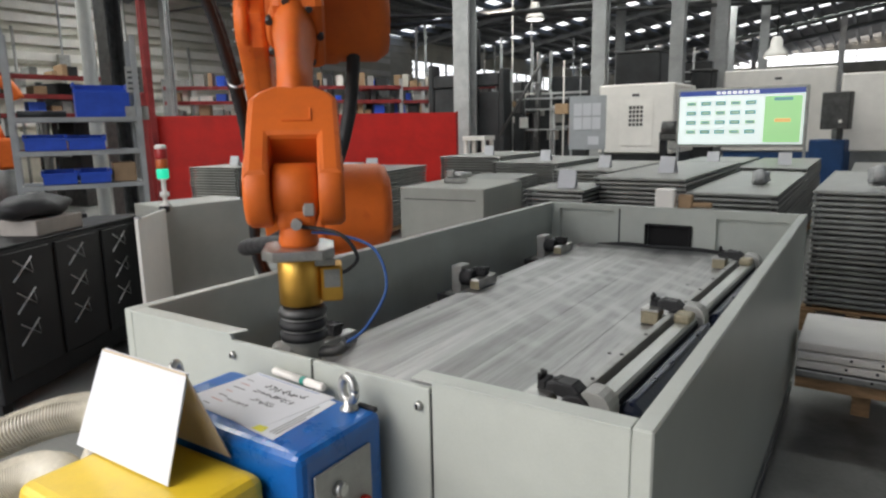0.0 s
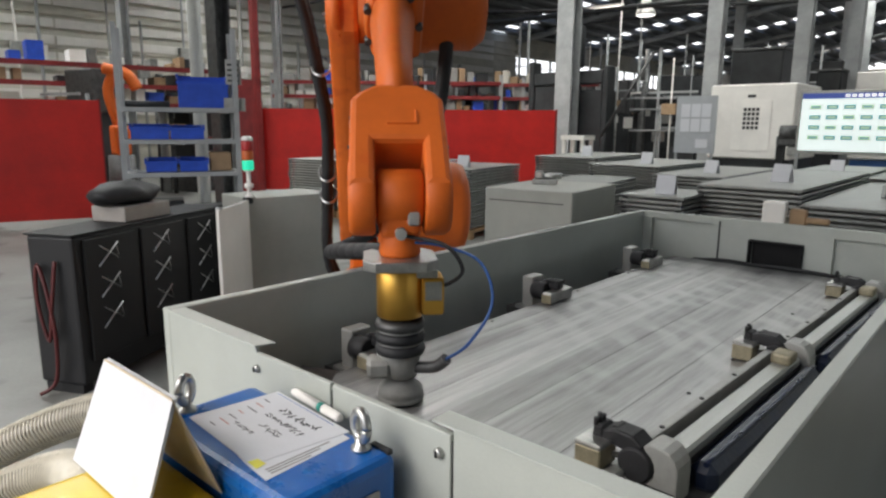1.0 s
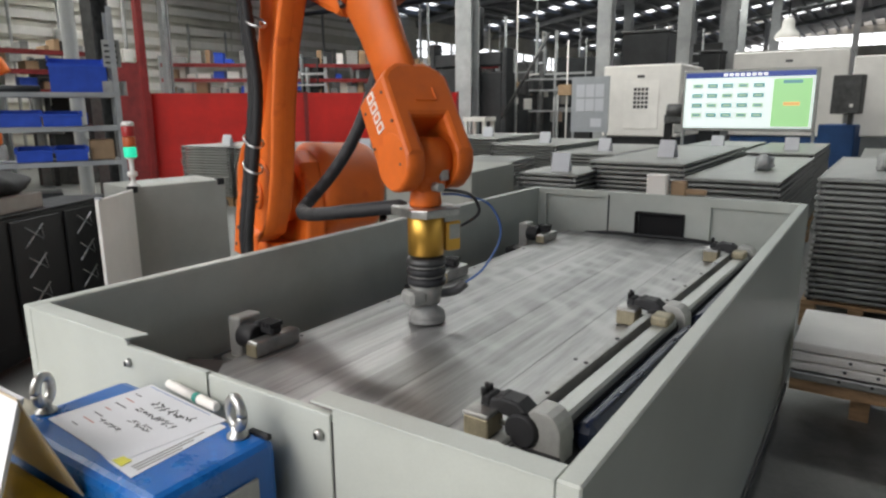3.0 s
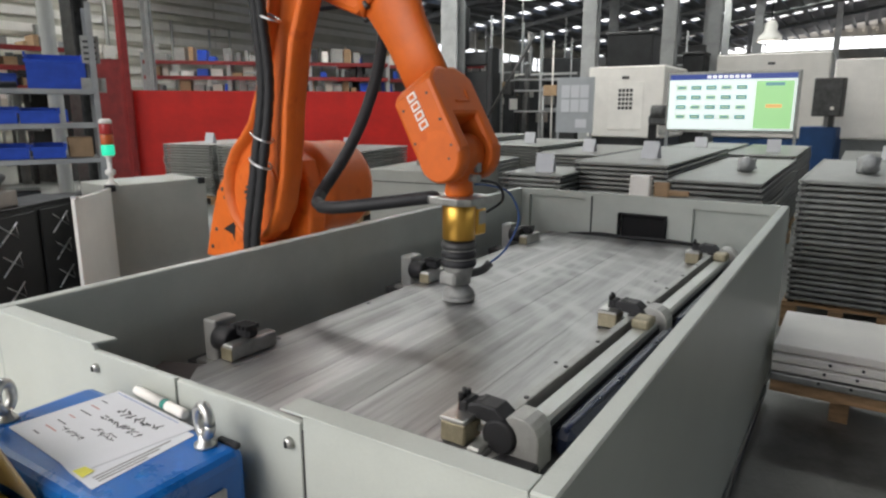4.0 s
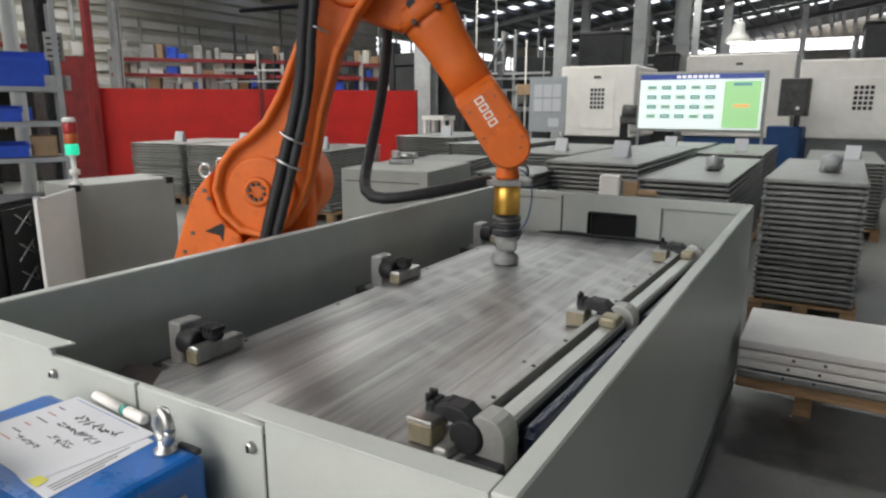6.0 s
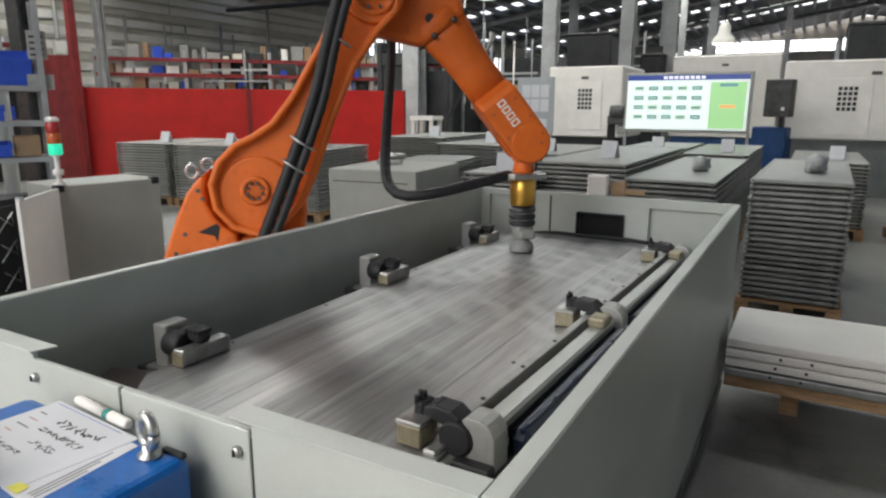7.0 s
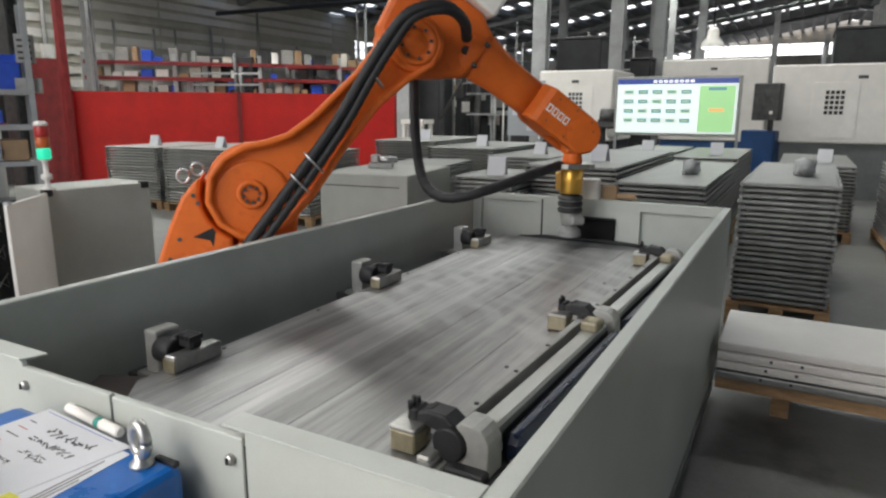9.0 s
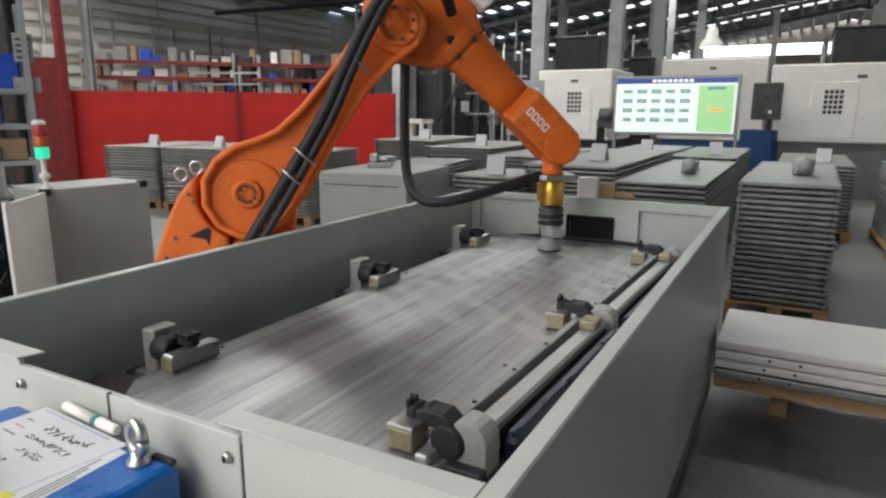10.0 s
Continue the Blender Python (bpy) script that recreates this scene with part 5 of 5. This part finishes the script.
SB, SY, SO, SW = glow("screen_teal", (0.14, 0.34, 0.36), 0.5), glow("screen_yellow", (0.42, 0.58, 0.40), 0.5), glow("screen_orange", (0.85, 0.45, 0.15), 0.7), glow("screen_pale", (0.9, 0.9, 0.95), 0.8)
for r in range(4):
    for c in range(5):
        x, z = -1.28 + 0.275 * c, 2.0 - 0.185 * r
        part("data_field", boxes((x, x + 0.19, -0.016, -0.0125, z, z + 0.08)), SB if (r + c) % 3 else SY, scr)
        part("data_bar", boxes((x + 0.03, x + 0.16, -0.02, -0.0165, z + 0.025, z + 0.055)), SY if (r + c) % 3 else SB, scr)
for k in range(8):
    part("data_bar", boxes((-0.72 + 0.1 * k, -0.65 + 0.1 * k, -0.02, -0.0165, 2.215, 2.265)), SW, scr)
part("data_bar", boxes((0.35, 0.62, -0.02, -0.0165, 1.66, 1.72)), SO, scr)
part("data_bar", boxes((0.32, 0.64, -0.02, -0.0165, 2.06, 2.12)), SB, scr)
for x in (-1.46, 0.86):
    part("stand_leg", boxes((x, x + 0.05, 0.02, 0.08, 0, 1.18)), FRAME, db)
    part("stand_foot", boxes((x - 0.02, x + 0.07, -0.3, 0.4, 0.0, 0.03)), FRAME, db)


def machine(x0, x1, y0, depth, z0, z1, vent, label, base_mat):
    m = thing("machining_centre", pose(0, y0, 0), label, "machine tool", "white machines")
    bm = boxes((x0, x1, 0, depth, z0, z1), bev=0.03)
    body = part("cover", bm, WHITE, m)
    part("base", boxes((x0 + 0.05, x1 - 0.05, 0.08, depth - 0.05, 0, z0)), base_mat, m)
    if vent:
        vx, vz = vent
        part("vent_plate", boxes((vx - 0.22, vx + 0.55, -0.012, -0.001, vz - 0.45, vz + 0.6), bev=0.004), WHITE, m)
        for r in range(5):
            for c in range(4):
                part("vent_slot", boxes((vx + 0.085 * c, vx + 0.085 * c + 0.06, -0.018, -0.0125, vz + 0.095 * r, vz + 0.095 * r + 0.065)), BLACK, m)
    part("name_plate", boxes(((x0 + x1) / 2 - 0.08, (x0 + x1) / 2 + 0.08, -0.008, -0.001, z1 - 0.28, z1 - 0.22)), DARKSTEEL, m)
    return m


machine(-3.5, -1.78, 14, 2.0, 1.0, 2.56, (-2.78, 1.62), "white machining centre with a square vent", DARK)
machine(1.36, 4.4, 14, 2.2, 1.07, 2.56, (2.30, 1.62), "white machining centre with a vent door", mat("base_grey", (0.16, 0.17, 0.17), 0.5, 0, 0.2, 3, 0.1))
machine(-1.5, 1.1, 18, 2.5, 0.9, 3.0, None, "tall pale grey machining centre behind the board", NAVY)
machine(4.8, 8.5, 15, 2.5, 1.0, 2.9, None, "long pale machine housing", DARK)
for x0, x1, y0, y1, z1 in ((-4.35, -3.08, 17.6, 19.0, 3.62), (-2.3, -1.76, 17.7, 18.6, 3.02), (2.44, 6.2, 17.6, 19.6, 3.55)):
    dc = thing("dust_collector", pose(0, 0, 0), "dark grey sheet-steel collector housing behind the machines", "dust collector", "collectors")
    part("housing", boxes((x0, x1, y0, y1, 0.1, z1), bev=0.03), DARK, dc)
    part("cover", boxes((x0 - 0.03, x1 + 0.03, y0 - 0.03, y1 + 0.03, z1, z1 + 0.06), bev=0.01), DARKSTEEL, dc)
    part("plinth", boxes((x0 + 0.05, x1 - 0.05, y0 + 0.05, y1 - 0.05, 0, 0.1)), DARKSTEEL, dc)
ct = thing("machine_console", pose(1.10, 13.7, 0, 0, 0, -18), "dark grey control panel on an arm", "console")
part("screen_box", boxes((0, 0.50, -0.1, 0.1, 1.5, 2.2), bev=0.015), DARKSTEEL, ct)
part("dial", boxes((0.33, 0.39, -0.11, -0.1, 1.62, 1.68)), WHITE, ct)
part("arm", boxes((0.2, 0.28, 0.21, 0.29, 1.3, 1.6), (0.2, 0.28, 0.09, 0.29, 1.56, 1.62)), DARKSTEEL, ct)
part("blue_cabinet", boxes((-0.3, 0.36, 0.2, 0.8, 0.0, 1.3), bev=0.02), NAVY, ct, "navy blue lower cabinet")
vm = thing("drill_unit", pose(-1.9, 13.6, 0), "dark drilling unit on a stand", "drill")
bm = BM()
cyl(bm, 0.16, 0, 0.3, (0, 0, 1.55), "x", 16)
bx(bm, -0.05, 0.35, -0.12, 0.12, 1.3, 1.5, 0.03)
part("head", bm, DARKSTEEL, vm)
part("stand", boxes((-0.05, 0.1, -0.06, 0.06, 0, 1.3)), BLACKPAINT, vm)
part("motor", boxes((0.15, 0.36, -0.1, 0.1, 1.1, 1.3), bev=0.03), CASTGREY, vm)

nb = thing("notice_board", pose(-3.42, 12, 0), "grey framed board with white paper sheets", "notice board")
part("board", boxes((0, 0.78, 0, 0.04, 1.16, 2.25)), mat("board_grey", (0.42, 0.44, 0.46), 0.5, 0, 0.05, 5, 0.05), nb)
for r in range(2):
    for c in range(3):
        part("paper", boxes((0.1 + 0.2 * c, 0.28 + 0.2 * c, -0.006, -0.001, 1.85 - 0.28 * r, 2.1 - 0.28 * r)), WHITEPAPER, nb)
part("paper", boxes((0.42, 0.65, -0.006, -0.001, 1.26, 1.43)), WHITEPAPER, nb)
for x in (0.02, 0.72):
    part("leg", boxes((x, x + 0.04, 0.0, 0.04, 0, 1.16)), FRAME, nb)

# ---- things further back ----
pr = thing("press_machine", pose(-7.6, 15, 0), "big dark hydraulic press", "press")
part("frame", boxes((-1.3, -1.12, -0.2, 0.2, 0, 3.4), (1.0, 1.16, -0.2, 0.2, 0, 3.2), (-1.12, 1.0, -0.2, 0.2, 2.75, 3.1), (-1.12, 1.0, -0.5, 0.6, 0, 0.95), (-1.12, -0.35, -0.15, 0.6, 0.95, 2.75), (0.25, 1.0, -0.15, 0.6, 0.95, 2.6), bev=0.03), DARK, pr)
part("ram", boxes((-0.3, 0.2, -0.2, 0.2, 1.7, 2.75), bev=0.04), DARKSTEEL, pr)
bm = BM()
cyl(bm, 0.25, 3.2, 4.3, (0, 0.1, 0), "z", 20, 0.03)
part("cylinder", bm, DARK, pr)
bm = BM()
tube(bm, [(1.3, -0.7, 1.4), (2.6, -0.7, 3.4)], 0.04, 8)
part("strut", bm, DARKSTEEL, pr)
for x, y, s in ((-12.5, 17, 1.0), (-4.6, 19, 0.8), (-10.2, 22, 1.1), (4.4, 22, 1.0)):
    p = thing("back_machine", pose(x, y, 0), "dark machine frame at the back of the hall", "machine", "back machines")
    part("body", boxes((-1.2 * s, 1.2 * s, -0.7, 0.7, 0, 1.9 * s), bev=0.04), DARK, p)
    part("head", boxes((-0.7 * s, 0.9 * s, -0.5, 0.6, 1.9 * s, 3.0 * s), bev=0.05), DARKSTEEL, p)
    part("guard", boxes((-1.1 * s, 0.2 * s, -0.74, -0.7, 0.8, 1.7 * s)), FRAME, p)
dm = thing("oil_drum", pose(-4.55, 15.5, 0), "rust-orange steel drum on a frame", "drum")
bm = BM()
lathe(bm, [(0.29, 1.15), (0.3, 1.17), (0.29, 1.45), (0.3, 1.47), (0.29, 1.5), (0.29, 1.85), (0.27, 1.87)], seg=24)
part("drum", bm, mat("drum_orange", (0.42, 0.16, 0.04), 0.5, 0, 0.2, 4, 0.1), dm)
part("frame", boxes((-0.3, 0.3, -0.3, 0.3, 0, 1.15)), DARK, dm)
tb = thing("white_stand", pose(-5.9, 12.5, 0), "small white steel stand", "stand")
part("top", boxes((-0.3, 0.3, -0.25, 0.25, 1.35, 1.45)), WHITE, tb)
for x in (-0.28, 0.2):
    for y in (-0.22, 0.16):
        part("leg", boxes((x, x + 0.08, y, y + 0.06, 0, 1.35)), WHITE, tb)


def pallet_rack(x, y, n, rz, seed):
    r0 = random.Random(seed)
    r = thing("pallet_rack", pose(x, y, 0, 0, 0, rz), "tall rack with red beams and mixed boxes", "rack", "racks")
    for k in range(n + 1):
        for d in (0, 0.9):
            part("upright", boxes((2.2 * k - 0.05, 2.2 * k + 0.05, d - 0.04, d + 0.04, 0, 3.1)), FRAME, r)
    for z in (1.35, 2.1, 2.5, 2.9):
        part("beam", boxes((0, 2.2 * n, -0.06, -0.041, z - 0.1, z)), DARKRED, r)
        part("deck", boxes((0, 2.2 * n, -0.041, 0.9, z - 0.04, z - 0.01)), FRAME, r)
        q = 0.1
        while q < 2.2 * n - 0.5:
            w, h = r0.uniform(0.08, 0.34), r0.uniform(0.08, 0.40)
            if r0.random() < 0.8:
                part("box", boxes((q, q + w, 0.05, 0.6, z - 0.01, z + h)), r0.choice([CARD, WHITE, CASTGREY, BINBLUE, DARK, CARD, STACKALU, SIDING]), r)
            q += w + r0.uniform(0.02, 0.12)
    return r


pallet_rack(-14.6, 10.2, 3, 44, 1)
pallet_rack(-11.6, 14.6, 2, 30, 2)
pallet_rack(-13.4, 3.0, 2, 80, 3)
pallet_rack(-15.5, -3.0, 2, 85, 4)
o2 = thing("robot_arm", pose(-10.2, 4.05, 0), "distant orange robot at rest", "robot arm")
bm = BM()
lathe(bm, [(0.28, 0), (0.24, 0.4), (0.22, 1.1)], seg=20)
part("base", bm, DARKSTEEL, o2)
bm = BM()
bx(bm, -0.14, 0.16, -0.14, 0.14, 1.1, 1.62, 0.05, 2)
part("turret", bm, ORANGE, o2)
bm = BM()
tube(bm, [(0, 0, 1.6), (-0.1, -0.1, 2.2), (0.0, 0.0, 2.55)], 0.09, 12, 10)
part("lower_arm", bm, ORANGE, o2)
bm = BM()
tube(bm, [(-0.1, -0.15, 2.6), (0.12, 0.15, 2.5), (0.2, 0.28, 2.25)], 0.10, 12, 10)
part("forearm", bm, ORANGE, o2)


def clutter_machine(x, y, w, d, h, seed):
    """A dark machine among pipes: stacked housings, ducts and posts."""
    r0 = random.Random(seed)
    p = thing("process_machine", pose(x, y, 0, 0, 0, r0.uniform(-20, 40)), "dark process machine with ducts and posts", "machine", "back machines")
    z = 0.0
    while z < h - 0.3:
        hh = r0.uniform(0.4, 0.9)
        a, b = r0.uniform(0.55, 1) * w / 2, r0.uniform(0.6, 1) * d / 2
        o = r0.uniform(-0.15, 0.15) * w
        part("housing", boxes((o - a, o + a, -b, b, z, z + hh), bev=0.02), r0.choice([DARK, DARK, DARKSTEEL, BLACKPAINT]), p)
        z += hh
    for k in range(4):
        px, py = r0.uniform(-0.6, 0.6) * w, -d / 2 - r0.uniform(0.05, 0.3)
        bm = BM()
        tube(bm, [(px, py, 0), (px, py, h * r0.uniform(0.7, 1.25))], r0.uniform(0.03, 0.08), 8)
        part("post", bm, r0.choice([FRAME, DARKSTEEL, FRAME]), p)
    for k in range(3):
        zz = h * r0.uniform(0.4, 1.0)
        part("guard_rail", boxes((-0.65 * w, 0.65 * w, -d / 2 - 0.36, -d / 2 - 0.32, zz, zz + 0.05)), FRAME, p)
    for k in range(3):
        px, pz = r0.uniform(-0.4, 0.3) * w, h * r0.uniform(0.3, 0.8)
        part("sign_plate", boxes((px, px + r0.uniform(0.15, 0.4), -d / 2 - 0.02, -d / 2 - 0.005, pz, pz + r0.uniform(0.12, 0.3))), r0.choice([WHITE, CASTGREY, STEEL]), p)
    return p


for k, (x, y, w, d, h) in enumerate(((-6.1, 16.5, 0.9, 0.8, 2.7), (-5.2, 20.5, 0.9, 0.9, 2.4), (-9.8, 16.8, 1.1, 0.9, 2.7), (-8.7, 18.6, 0.7, 0.7, 3.1), (-12.2, 13.2, 1.5, 1.0, 2.7), (-3.6, 24, 1.6, 1.4, 3.4), (-7.5, 22, 2.0, 1.5, 3.6), (3.0, 26, 2.4, 1.5, 3.4), (6.5, 26, 2.0, 1.5, 3.0), (-13.8, 7.2, 1.2, 1.0, 2.4), (-12.6, 4.6, 1.0, 0.8, 2.3))):
    clutter_machine(x, y, w, d, h, 20 + k)

# overhead pipes, cable trays and lamps
for x0, y0, x1, y1, z, r in ((-18, 13, 10, 15, 5.6, 0.04), (-18, 18, 12, 19, 5.2, 0.08), (-18, 28, 20, 28, 6.47, 0.08), (-18, 16, 6, 28, 5.6, 0.06)):
    bm = BM()
    tube(bm, [(x0, y0, z), (x1, y1, z)], r, 8)
    solid("overhead_pipe", bm, DARKSTEEL, "grey overhead pipe across the hall", "pipe", group="overhead pipes")
for x, y, z in ((-0.54, 20, 3.45), (6, 20, 5.2), (-8, 20, 5.2), (-13, 12, 5.0)):
    l = thing("bay_lamp", pose(x, y, z), "white dome high-bay lamp", "lamp", "bay lamps")
    bm = BM()
    lathe(bm, [(0.32, 0), (0.33, 0.02), (0.29, 0.14), (0.17, 0.28), (0.16, 0.46), (0.1, 0.56)], seg=28)
    part("shade", bm, WHITE, l)
    bm = BM()
    lathe(bm, [(0.28, -0.012), (0.29, -0.001)], seg=24)
    part("lens", bm, glow("lamp_lens", (1, 0.97, 0.92), 3.0), l)
    bm = BM()
    tube(bm, [(0, 0, 0.56), (0, 0, roof_z(x) - 0.3 - z)], 0.015, 6)
    part("cord", bm, BLACK, l)
# added glowing bars that stand in for daylit strips of the roof
for x, y, z, n in ((-13, 12, 5.6, 1), (-9.5, 20, 5.6, 1)):
    for k in range(n):
        l = thing("tube_lamp", pose(x + 2.2 * k, y, z), "long glowing bar added in place of a daylit roof strip", "lamp", "tube lamps")
        part("tray", boxes((-0.7, 0.7, -0.07, 0.07, 0, 0.07)), WHITE, l)
        bm = BM()
        cyl(bm, 0.03, -0.66, 0.66, (0, 0, -0.035), "x", 10)
        part("tube", bm, glow("roof_bar_glow", (1, 0.98, 0.95), 6.0), l)
        for cx in (-0.5, 0.5):
            bm = BM()
            tube(bm, [(cx, 0, 0.07), (cx, 0, roof_z(x + cx) - 0.3 - z)], 0.01, 5)
            part("cord", bm, BLACK, l)

# thin service poles, cable drops and ladders among the machines
rp = random.Random(11)
for k in range(26):
    x, y = rp.uniform(-13.5, -3.0), rp.uniform(14.5, 24)
    p = thing("service_pole", pose(x, y, 0), "thin grey service pole with a small box", "pole", "service poles")
    h = rp.uniform(2.4, 6.4)
    bm = BM()
    r = rp.choice([0.02, 0.03, 0.045])
    lathe(bm, [(r, 0), (r, h)], seg=8)
    part("pole", bm, rp.choice([FRAME, FRAME, DARKSTEEL, WHITE]), p)
    z = rp.uniform(1.4, min(3.2, h - 0.4))
    w = rp.uniform(0.08, 0.22)
    part("switch_box", boxes((-w, w, -0.14, -r, z, z + rp.uniform(0.15, 0.4)), bev=0.01), rp.choice([WHITE, CASTGREY, DARKSTEEL, WHITE, CARD]), p)
    if k % 3 == 0:
        part("cross_arm", boxes((-0.6, 0.6, r, r + 0.05, z + 0.5, z + 0.55)), FRAME, p)


def motions():
    times = sorted({round(0.25 * k, 2) for k in range(41)})
    rows = [(t, robot_poses(t)) for t in times]
    for i, ob in enumerate((turret, lower, fore, wrist)):
        walk(ob, [(t, p[i]) for t, p in rows])
    hoses = [(t, hose_poses(t)) for t in times]
    for k, ob in enumerate(hose_links):
        walk(ob, [(t, p[k]) for t, p in hoses])


motions()
